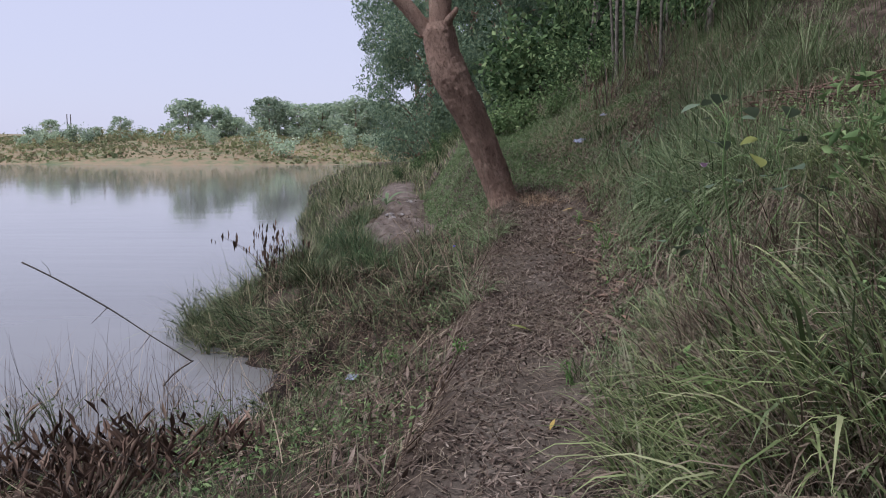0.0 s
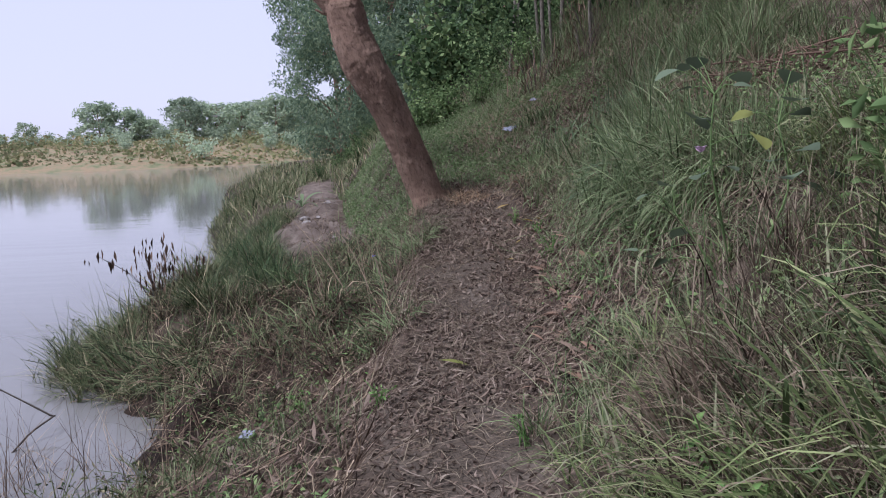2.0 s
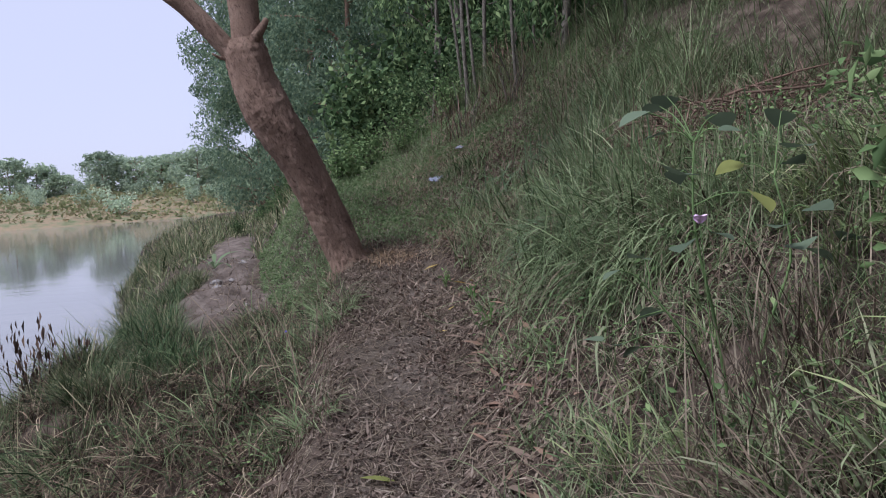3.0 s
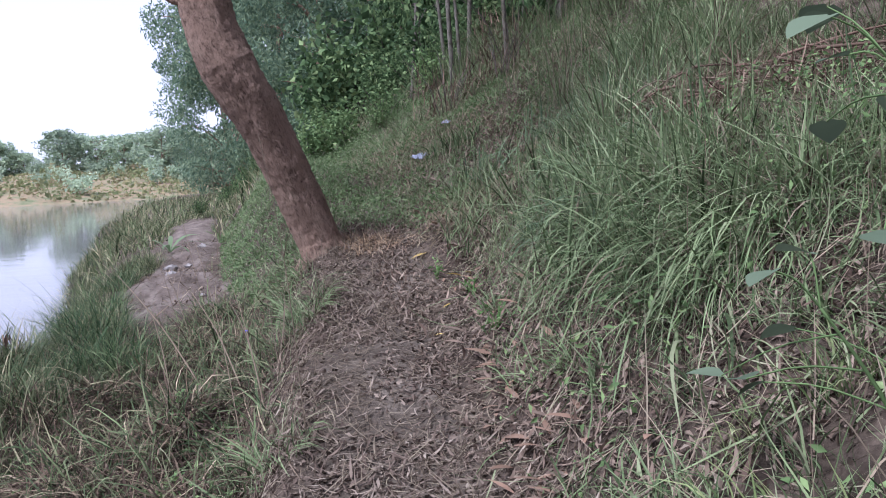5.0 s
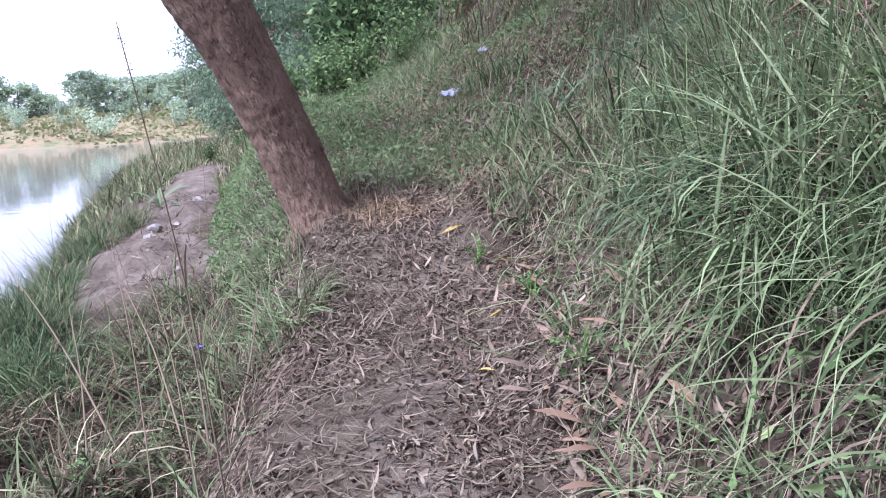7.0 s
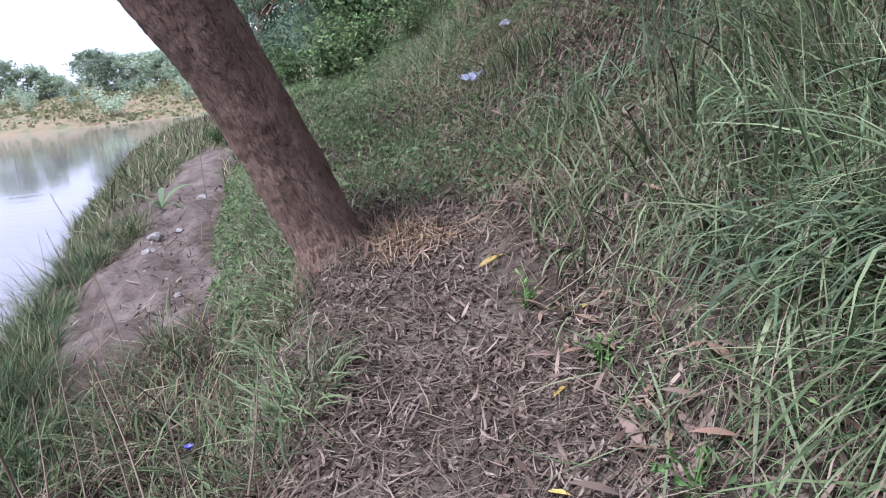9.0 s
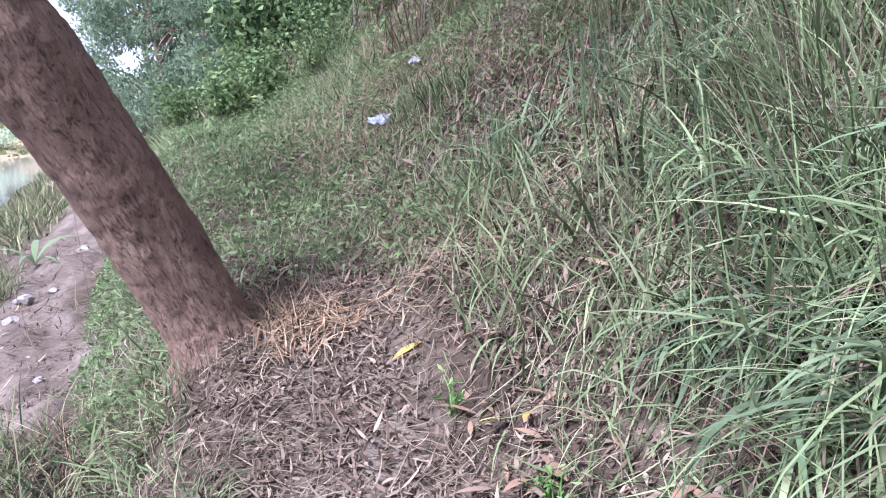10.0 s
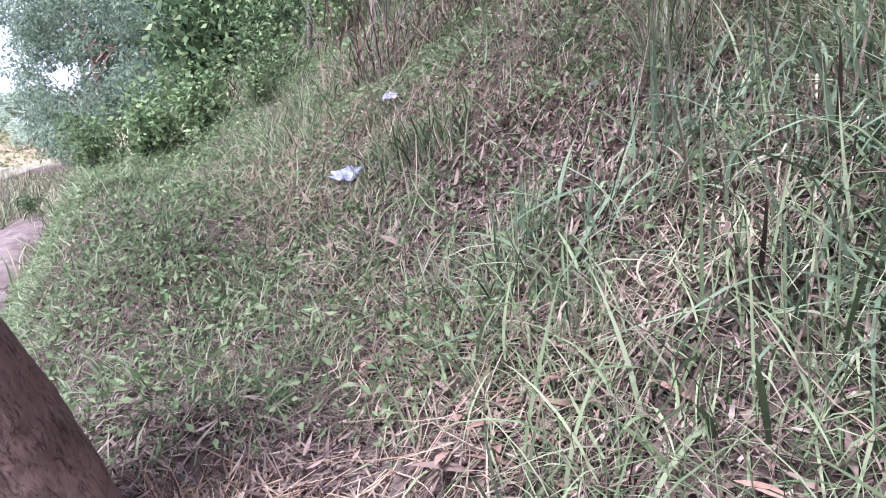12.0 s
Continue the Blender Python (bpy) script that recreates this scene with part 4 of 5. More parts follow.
# ---- woods on the slope and along the bank ----
def woodland_tree(name, height, trunk_r, crown_base, crown_r, n_leaf, leaf, bark, leafmat, lean=0.4, hang=0.6, lumps=26):
    t = new(name)
    top = np.array([RNG.normal(0, lean), RNG.normal(0, lean), height * 0.92])
    line = smooth_line([(0, 0, -0.3), top * 0.3 + RNG.normal(0, 0.08, 3), top * 0.65 + RNG.normal(0, 0.12, 3), top], 18)
    part("trunk", tube(line, np.linspace(trunk_r, trunk_r * 0.25, 18), 8, 0.12, 2), bark, t)
    centres = []
    for k in range(lumps):
        f = RNG.uniform(crown_base / height, 0.98)
        p = line[min(17, int(f * 18))]
        wide = crown_r * (0.45 + 0.75 * math.sin(math.pi * min(1, max(0.08, (f - crown_base / height) / (1 - crown_base / height) * 0.85 + 0.12))))
        a = RNG.uniform(0, 6.283)
        r = wide * math.sqrt(RNG.uniform(0.15, 1))
        c = p + np.array([r * math.cos(a), r * math.sin(a), 0.25 * r])
        centres.append((c, crown_r * RNG.uniform(0.22, 0.42)))
        if k % 4 == 0:
            mid = (p + c) / 2 + np.array([0, 0, 0.1])
            part("limb", tube(smooth_line([p - [0, 0, 0.3 * r], mid, c], 7), np.linspace(trunk_r * 0.35, trunk_r * 0.1, 7), 5, 0, 1, cap=False), bark, t)
    per = n_leaf // lumps
    C = []
    for c, r in centres:
        d = RNG.normal(size=(per, 3))
        d /= np.linalg.norm(d, axis=1)[:, None]
        C.append(c + d * (r * RNG.uniform(0.35, 1.05, per) ** 0.7)[:, None] * np.array([1, 1, 0.75]))
    C = np.concatenate(C)
    part("crown", leaves(C, leaf * RNG.uniform(0.6, 1.3, len(C)), 0.34, hang), leafmat, t)
    return t


def plant_out(obs, spots, group, label, category="tree"):
    for k, (x, y, s, turn) in enumerate(spots):
        m = pose(x, y, float(land(x, y)), 0, 0, turn) @ Matrix.Scale(s, 4)
        ob = obs[k]if k < len(obs) else copy_thing(obs[k % len(obs)], m)
        ob.matrix_basis = m
        tagged(ob, label, category, group)


slim = [woodland_tree("woodland_tree", 8.5, 0.08, 1.3, 1.6, 3800, 0.14, PALE_BARK, FOREST, 0.7, 0.6, 34) for _ in range(4)]
spots = []
while len(spots) < 32:
    x, y = RNG.uniform(1.2, 15), RNG.uniform(14.2, 32)
    if x < 2.4 + max(0, 17 - y) * 0.6 or x < 4.2 + max(0, y - 24) * 0.25:
        continue
    if all(math.hypot(x - a, y - b) > 1.15 for a, b, *_ in spots):
        spots.append((x, y, RNG.uniform(0.8, 1.15), RNG.uniform(0, 360)))
plant_out(slim, spots, "trees of the wood", "slender woodland tree with pale stem and drooping leaves")
near_slope = [(5.0, 11.8), (5.4, 13.2), (4.6, 14.2), (6.6, 14.8), (4.2, 12.9), (5.8, 10.2)]
plant_out([woodland_tree("woodland_tree", 7.5, 0.07, 1.0, 1.4, 4000, 0.16, PALE_BARK, FOREST, 0.6) for _ in range(2)], [(x, y, RNG.uniform(0.8, 1.1), RNG.uniform(0, 360)) for x, y in near_slope],
          "trees of the wood", "slender woodland tree with pale stem and drooping leaves")
# Unseen rows of trees added on the slope to block sky light.
wide = woodland_tree("woodland_tree", 8.5, 0.085, 2.6, 2.3, 1100, 0.48, PALE_BARK, FOREST, 0.6)
shade = []
for y in np.arange(-12, 13, 2.2):
    for x0 in ((6.4, 8.6, 11.2) if y < 4 else (8.6, 11.2)):
        shade.append((x0 + RNG.uniform(-0.6, 0.6), y + RNG.uniform(-0.6, 0.6), RNG.uniform(0.95, 1.2), RNG.uniform(0, 360)))
plant_out([wide], shade, "trees of the wood", "slender woodland tree with pale stem and drooping leaves")
big = [woodland_tree("bank_tree", 14.0, 0.22, 0.7, 3.2, 22000, 0.25, BARK, HAZED_BANKLEAF, 0.6, 0.45, 84) for _ in range(3)]
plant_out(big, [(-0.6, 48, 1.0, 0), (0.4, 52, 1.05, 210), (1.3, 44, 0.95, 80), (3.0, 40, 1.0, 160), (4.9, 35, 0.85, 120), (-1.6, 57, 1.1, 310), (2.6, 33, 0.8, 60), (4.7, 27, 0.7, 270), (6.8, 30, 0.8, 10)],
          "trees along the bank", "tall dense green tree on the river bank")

# shrubs at the edge of the wood
def shrub(name, r, h, n_leaf, leaf, mat, hang=0.15, stems=7, wood=TWIG):
    s = new(name)
    C, tops = [], []
    for k in range(stems):
        a = RNG.uniform(0, 6.283)
        d = r * math.sqrt(RNG.random())
        top = np.array([d * math.cos(a), d * math.sin(a), h * RNG.uniform(0.55, 1.0)])
        part("stem", tube(smooth_line([(0, 0, -0.05), top * [0.3, 0.3, 0.5], top], 6), np.linspace(0.012, 0.004, 6), 5, 0, 1, cap=False), wood, s)
        tops.append(top)
    tops = np.array(tops)
    pick = tops[RNG.integers(0, stems, n_leaf)]
    f = RNG.uniform(0.3, 1.05, n_leaf)[:, None]
    C = pick * f + RNG.normal(0, 0.24 * r, (n_leaf, 3)) * [1, 1, 0.8]
    C[:, 2] = np.maximum(C[:, 2], 0.03)
    part("foliage", leaves(C, leaf * RNG.uniform(0.6, 1.3, n_leaf), 0.62, hang), mat, s)
    return s


bushes = [shrub("leafy_shrub", 0.55, 0.9, 1000, 0.085, SHRUB) for _ in range(3)]
plant_out(bushes, [(0.55, 13.9, 0.5, 0), (0.95, 14.4, 0.75, 100), (1.5, 15.0, 0.8, 210), (2.2, 15.4, 0.75, 300), (1.95, 14.2, 0.4, 40), (3.0, 15.2, 0.7, 15)],
          "shrubs at the wood's edge", "bright green leafy shrub at the edge of the wood", "shrub")
under = [shrub("undergrowth_bush", 0.8, 1.3, 800, 0.125, FOREST, 0.3) for _ in range(3)]
us = []
while len(us) < 48:
    x, y = RNG.uniform(2.6, 10), RNG.uniform(12.8, 25)
    if x < 3.2 + max(0, 16.5 - y) * 0.45:
        continue
    us.append((x, y, RNG.uniform(0.5, 1.15), RNG.uniform(0, 360)))
us += [(RNG.uniform(-1.6, 0.8), y, RNG.uniform(0.3, 0.55), RNG.uniform(0, 360)) for y in np.arange(23, 42, 1.6)]
us += [(RNG.uniform(2.5, 12), RNG.uniform(23, 33), RNG.uniform(1.5, 2.4), RNG.uniform(0, 360)) for _ in range(26)]
plant_out(under, us, "undergrowth", "dark green undergrowth bush among the trees", "bush")

crest = []
while len(crest) < 22:
    x, y = RNG.uniform(3.9, 8.0), RNG.uniform(8.8, 14.5)
    if x > 3.9 + max(0, 11.5 - y) * 0.9:
        crest.append((x, y, RNG.uniform(0.4, 0.85), RNG.uniform(0, 360)))
plant_out([shrub("undergrowth_bush", 0.8, 1.2, 800, 0.10, FOREST, 0.3) for _ in range(2)], crest, "undergrowth", "dark green undergrowth bush among the trees", "bush")


def sapling():
    t = new("sapling")
    top = np.array([RNG.normal(0, 0.35), RNG.normal(0, 0.35), RNG.uniform(4.5, 6.0)])
    line = smooth_line([(0, 0, -0.2), top * 0.35 + RNG.normal(0, 0.06, 3), top * 0.7 + RNG.normal(0, 0.08, 3), top], 14)
    part("trunk", tube(line, np.linspace(0.034, 0.012, 14), 7, 0.1, 4), PALE_BARK, t)
    m = 260
    at = line[RNG.integers(5, 14, m)] + RNG.normal(0, 0.32, (m, 3))
    part("crown", leaves(at, RNG.uniform(0.07, 0.14, m), 0.3, 0.6), FOREST, t)
    return t


poles = []
while len(poles) < 22:
    x, y = RNG.uniform(2.9, 7.0), RNG.uniform(11.0, 17.5)
    if x > 3.0 + max(0, 13.5 - y) * 0.7:
        poles.append((x, y, RNG.uniform(0.7, 1.2), RNG.uniform(0, 360)))
plant_out([sapling() for _ in range(4)], poles, "saplings at the wood's edge", "thin pale sapling stem at the wood's edge", "sapling")
tallgrass = [tussock("tall_dry_grass", GRASS, 110, 1.0, 0.30, 0.008, 1.1, 0.45, 0.2) for _ in range(2)] + [tussock("tall_dry_grass", GRASS, 130, 0.95, 0.26, 0.009, 0.9, 0.35, 0.2) for _ in range(3)]
tg = []
while len(tg) < 46:
    x, y = RNG.uniform(2.0, 6.5), RNG.uniform(10.6, 15.6)
    if 3.1 + max(0, 12.6 - y) * 0.8 < x or (y > 13.6 and x > 2.0):
        tg.append((x, y, RNG.uniform(0.5, 1.0)))
place(tallgrass, tg, "tall dry grass at the wood's edge", "tall pale dry grass standing at the wood's edge", tilt=0.0)

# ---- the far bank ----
far = [woodland_tree("far_tree", 8.2, 0.22, 0.5, 4.2, 1900, 1.0, BARK, HAZED_FARLEAF, 0.6, 0.15, 50) for _ in range(4)]
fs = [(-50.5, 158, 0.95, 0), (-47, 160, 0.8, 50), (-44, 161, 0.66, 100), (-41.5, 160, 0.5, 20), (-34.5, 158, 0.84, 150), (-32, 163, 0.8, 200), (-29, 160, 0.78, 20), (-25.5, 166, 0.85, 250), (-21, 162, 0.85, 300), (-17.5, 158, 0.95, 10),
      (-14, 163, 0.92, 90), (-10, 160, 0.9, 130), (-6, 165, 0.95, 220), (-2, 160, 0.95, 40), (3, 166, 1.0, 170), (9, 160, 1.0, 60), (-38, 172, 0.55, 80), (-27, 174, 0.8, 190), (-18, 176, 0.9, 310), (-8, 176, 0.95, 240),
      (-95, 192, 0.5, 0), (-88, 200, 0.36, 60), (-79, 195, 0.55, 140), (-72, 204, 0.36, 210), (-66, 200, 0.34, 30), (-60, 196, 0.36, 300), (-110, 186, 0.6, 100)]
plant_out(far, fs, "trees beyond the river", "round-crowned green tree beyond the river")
scrub = [shrub("far_bush", 2.2, 2.8, 420, 0.5, HAZED_FARLEAF, 0.2, 6) for _ in range(2)]
plant_out(scrub, [(-24.2, 119, 1.0, 0), (-45, 152, 0.9, 90), (-36, 150, 0.8, 30), (-66, 140, 1.0, 200), (-28, 151, 0.9, 10), (-18, 149, 1.0, 250)] + [(RNG.uniform(-120, -5), RNG.uniform(128, 160), RNG.uniform(0.25, 0.8), RNG.uniform(0, 360)) for _ in range(80)], "bushes beyond the river", "rounded green bush on the far bank", "bush")
n = 17000
x, y = scatter(n, -130, 10, 112, 175, lambda x, y: (land(x, y, False) > WATER + 0.05) * (0.15 + 1.2 * vnoise(x, y, 9, 21)))
stuff("far_scrub", leaves(np.stack([x, y, land(x, y, False) + RNG.random(n) * 3.2 * vnoise(x, y, 5, 22) ** 3], 1), RNG.uniform(0.35, 1.0, n), 0.6, 0.0, 0.2),
      foliage("far_scrub_leaves", [(0.0, (0.22, 0.26, 0.135)), (0.5, (0.31, 0.31, 0.175)), (0.8, (0.40, 0.325, 0.21)), (1.0, (0.24, 0.285, 0.15))], 0.5, 0.8, 0.08), "dry and green scrub on the far bank", "scrub")
for x in (-94.6, -93.7):
    p = part("utility_pole", tube([(0, 0, -0.5), (0, 0, 3), (0, 0, 6.3)], [0.16, 0.14, 0.11], 8), TWIG)
    p.location = (x, 200, float(land(x, 200, False)))
    tagged(p, "thin dark upright pole beyond the river", "pole", "poles beyond the river")


# ---- plants and litter close by ----
LEAF_GREY = foliage("broad_leaf", [(0.0, (0.065, 0.09, 0.062)), (0.6, (0.105, 0.135, 0.09)), (1.0, (0.16, 0.19, 0.13))], 0.22, 0.6)
LEAF_YELLOW = foliage("yellowing_leaf", [(0.0, (0.19, 0.22, 0.07)), (1.0, (0.27, 0.27, 0.09))], 0.3, 0.5)
GOLD = foliage("fallen_yellow_leaf", [(0.0, (0.36, 0.23, 0.06)), (1.0, (0.48, 0.36, 0.12))], 0.15, 0.55)
ORANGE = foliage("orange_fibre", [(0.0, (0.14, 0.088, 0.056)), (0.6, (0.25, 0.175, 0.112)), (1.0, (0.34, 0.262, 0.178))], 0.1, 0.75)
BLUE = plain("blue_petal", (0.08, 0.07, 0.50), (0.14, 0.12, 0.62), 0.6)
PINK = plain("pink_petal", (0.55, 0.38, 0.53), (0.70, 0.52, 0.66), 0.6)
FOIL = plain("pale_plastic", (0.10, 0.11, 0.15), (0.29, 0.30, 0.37), 0.5, 30)
STONE = plain("bank_stone", (0.14, 0.125, 0.115), (0.30, 0.27, 0.25), 0.9, 16)


def heart_leaf(size, cup=0.15):
    """A heart-shaped blade with a fold along its midrib, its stalk end at the origin, its tip along +y."""
    n = 7
    t = np.linspace(0, 1, n)
    half = 0.52 * np.sin(np.pi * t ** 0.62) ** 0.85
    half[-1] = 0
    half[0] = 0.10
    back = np.where(t < 0.2, -0.10 * (1 - t / 0.2), 0)
    mid = np.stack([np.zeros(n), t, -0.18 * t ** 2], 1)
    lf = np.stack([-half, t + back, cup * half - 0.18 * t ** 2], 1)
    rt = lf * [-1, 1, 1]
    V = np.concatenate([mid, lf, rt]) * size
    k = np.arange(n - 1)
    q = np.concatenate([np.stack([k, k + 1, n + k + 1, n + k], 1), np.stack([k, 2 * n + k, 2 * n + k + 1, k + 1], 1)])
    return V, q, np.zeros((0, 3), int)


def turned(arrays, m):
    V = np.asarray(arrays[0]) @ np.array(m.to_3x3()).T + np.array(m.translation)
    return V, arrays[1], arrays[2]


def broadleaf_plant():
    plant = new("broad_leaved_plant")
    bx, by = 1.62, 4.25
    bz = float(land(bx, by))
    plant.location = (bx, by, bz)
    o = np.array([bx, by, bz])
    spots = [(1.36, 4.25, 1.63, 0.15, 0), (1.66, 4.35, 1.62, 0.15, 0), (1.58, 4.2, 1.56, 0.10, 0), (1.44, 4.3, 1.56, 0.10, 0), (1.38, 4.1, 1.43, 0.16, 0), (1.80, 4.15, 1.49, 0.16, 0), (1.60, 4.05, 1.36, 0.15, 1),
             (1.66, 4.0, 1.26, 0.12, 0), (1.82, 4.1, 1.30, 0.14, 0), (1.88, 4.2, 1.16, 0.15, 0), (2.06, 4.2, 1.19, 0.15, 0), (1.36, 4.3, 1.16, 0.13, 0), (1.45, 4.2, 1.21, 0.13, 0), (1.27, 4.3, 1.13, 0.11, 0), (1.68, 4.25, 1.45, 0.13, 1),
             (1.52, 4.15, 1.24, 0.12, 0), (2.05, 4.1, 1.05, 0.13, 0), (1.95, 4.4, 1.45, 0.14, 0), (1.56, 4.5, 1.70, 0.14, 0), (1.48, 4.4, 1.66, 0.11, 0), (1.90, 4.35, 1.62, 0.15, 0), (1.60, 4.55, 1.44, 0.12, 0), (1.75, 4.05, 1.20, 0.14, 0), (1.28, 4.5, 0.86, 0.12, 0), (1.38, 4.55, 0.83, 0.13, 0), (1.46, 4.6, 0.80, 0.11, 0), (1.55, 4.6, 0.93, 0.14, 0)]
    stems = [smooth_line([(0, 0, -0.05), (-0.05, 0, 0.3), (-0.12, -0.02, 0.62), (-0.10, 0.0, 0.88)], 12), smooth_line([(0.05, 0, -0.05), (0.10, -0.05, 0.25), (0.2, -0.05, 0.5), (0.16, -0.03, 0.75)], 12),
             smooth_line([(0, 0, -0.05), (-0.12, 0.0, 0.2), (-0.25, 0.03, 0.4)], 12), smooth_line([(0.05, 0, 0.0), (0.22, -0.05, 0.22), (0.42, -0.08, 0.38)], 12)]
    for s in stems:
        part("stem", tube(s, np.linspace(0.007, 0.003, 12), 5), SHRUB, plant)
    tips = np.concatenate([s[3:] for s in stems])
    for k, (x, y, z, size, yellow) in enumerate(spots):
        p = np.array([x, y, z]) - o
        near = tips[np.argmin(np.linalg.norm(tips - p, axis=1))]
        stalk = part("leaf_stalk", tube(smooth_line([near, (near + p) / 2 + [0, 0, 0.02], p], 6), np.linspace(0.0028, 0.0018, 6), 4, cap=False), SHRUB, plant)
        away = math.degrees(math.atan2(p[1] - near[1], p[0] - near[0])) - 90
        leaf = part("leaf", turned(heart_leaf(size * 0.68), pose(*p, RNG.uniform(-30, 10), RNG.uniform(-22, 22), away + RNG.uniform(-30, 30))), LEAF_YELLOW if yellow else LEAF_GREY, stalk)
        if yellow:
            leaf["label"] = "yellowing heart-shaped leaf"
    return tagged(plant, "tall weed with grey-green heart-shaped leaves in the grass", "plant")


broadleaf_plant()


def flower(x, y, z, mat, label, r=0.018, stalk=0.35):
    f = new("wild_flower")
    g = float(land(x, y))
    f.location = (x, y, g)
    stem = part("stalk", tube(smooth_line([(0.03, 0.02, -0.02), (0.02, 0, (z - g) * 0.6), (0, 0, z - g)], 8), np.linspace(0.002, 0.0012, 8), 4, cap=False), SHRUB, f)
    for k in range(5):
        m = pose(0, 0, z - g, 0, 0, 72 * k) @ pose(0, 0, 0, 50, 0, 0)
        part("petal", turned(heart_leaf(r * 1.4, 0.3), m), mat, stem)
    return tagged(f, label, "flower")


flower(1.21, 3.66, 1.31, PINK, "small pink flower on a thin stalk among grass", 0.022)
flower(0.11, 7.87, 0.42, BLUE, "tiny blue flower in the grass beside the path", 0.016)


# a broken twig over the water, dead weeds and reeds at its edge
twig = new("dead_branch")
twig.location = (-2.41, 6.3, -0.62)
o = np.array(twig.location)
main = part("stem", tube(smooth_line([(-2.41, 6.3, -0.66), (-2.33, 6.6, -0.54), (-2.24, 6.79, -0.485), (-2.27, 6.8, -0.465), (-2.60, 6.8, -0.25), (-2.967, 6.8, 0.0), (-3.4, 6.8, 0.25), (-3.70, 6.8, 0.40)], 30) - o, np.linspace(0.0065, 0.0075, 30), 6, 0.4, 4), TWIG, twig)
for a, b_ in (((-2.967, 6.8, 0.0), (-3.10, 6.75, -0.14)), ((-3.45, 6.8, 0.27), (-3.55, 6.85, 0.40)), ((-2.6, 6.8, -0.25), (-2.7, 6.7, -0.40))):
    part("side_twig", tube(smooth_line([a, (np.array(a) + b_) / 2 + 0.01, b_], 6) - o, np.linspace(0.004, 0.0015, 6), 4, cap=False), TWIG, main)
tagged(twig, "broken dark dead branch leaning out over the water", "branch")


def weed(x, y, h, n_twig, n_leaf, leaf, mat, label, hang=0.8, r=0.25, wood=TWIG, category="weed", group="", broad=0.36):
    w = new("dead_weed" if mat is DEADBUSH else "water_weed" if mat is SEDGE else "green_weed")
    z = max(float(land(x, y)), WATER - 0.05)
    w.location = (x, y, z)
    tips = []
    for k in range(n_twig):
        a, d = RNG.uniform(0, 6.283), r * RNG.uniform(0.2, 1.2)
        tip = np.array([d * math.cos(a), d * math.sin(a), h * RNG.uniform(0.6, 1.0)])
        line = smooth_line([(RNG.normal(0, 0.03), RNG.normal(0, 0.03), -0.05), tip * [0.35, 0.35, 0.6], tip], 8)
        part("stem", tube(line, np.linspace(0.004, 0.0015, 8), 4, cap=False), wood, w)
        tips.append(line[2:])
    tips = np.concatenate(tips)
    C = tips[RNG.integers(0, len(tips), n_leaf)] + RNG.normal(0, leaf * 0.5, (n_leaf, 3))
    part("foliage", leaves(C, leaf * RNG.uniform(0.6, 1.3, n_leaf), broad, hang), mat, w)
    return tagged(w, label, category, group)


weed(-1.95, 8.6, 0.62, 11, 120, 0.10, DEADBUSH, "dead weed with dark drooping leaves at the water's edge", 0.9, 0.5, broad=0.24)
for x, y, h in ((-2.35, 4.15, 0.26), (-2.0, 3.95, 0.24), (-1.7, 4.15, 0.22), (-1.45, 3.85, 0.2), (-2.7, 4.3, 0.26), (-2.2, 4.5, 0.2), (-1.75, 3.6, 0.2), (-2.5, 3.9, 0.22), (-1.2, 4.2, 0.16), (-1.9, 4.45, 0.2)):
    weed(x, y, h, 14, 120, 0.13, DEADBUSH, "withered weed with hanging dark brown strap leaves", 0.55, 0.30, group="withered weeds on the bank", broad=0.17)
for x, y, h in ((-2.55, 5.0, 0.5), (-2.05, 5.1, 0.3), (-1.6, 5.2, 0.25), (-1.25, 5.6, 0.22), (-2.9, 5.1, 0.4), (-2.3, 7.5, 0.35), (-2.75, 8.3, 0.4), (-1.5, 4.7, 0.25), (-0.9, 5.4, 0.22), (-1.1, 4.9, 0.22), (-3.0, 9.2, 0.4)):
    weed(x, y, h, 16, 60, 0.035, SEDGE, "thin-stemmed green weed standing in shallow water", 0.2, 0.28, SEDGE, group="weeds at the waterline")


def reed_stalk(base, tip, label, r=0.003, ear=True):
    s = new("dry_stalk")
    s.location = base
    o = np.array(base)
    line = smooth_line([base, o * 0.45 + np.array(tip) * 0.55 + [0.02, 0, 0.03], tip], 14) - o
    stem = part("stem", tube(line, np.linspace(r, r * 0.3, 14), 5), STRAW, s)
    for _ in range(3):
        part("leaf", blades(line[RNG.integers(1, 8, 1)], RNG.uniform(0, 6.283), RNG.uniform(0.12, 0.3), 0.004, RNG.uniform(0.2, 0.8), RNG.uniform(0.8, 2.0)), STRAW, stem)
    if ear:
        m = 50
        at = line[-1] - (line[-1] - line[-4]) * RNG.random((m, 1)) * 0.9
        part("ear", leaves(at + RNG.normal(0, 0.003, (m, 3)), 0.008, 0.3, 0.1), STRAW, stem)
    return tagged(s, label, "stalk", "dry stalks beside the path")


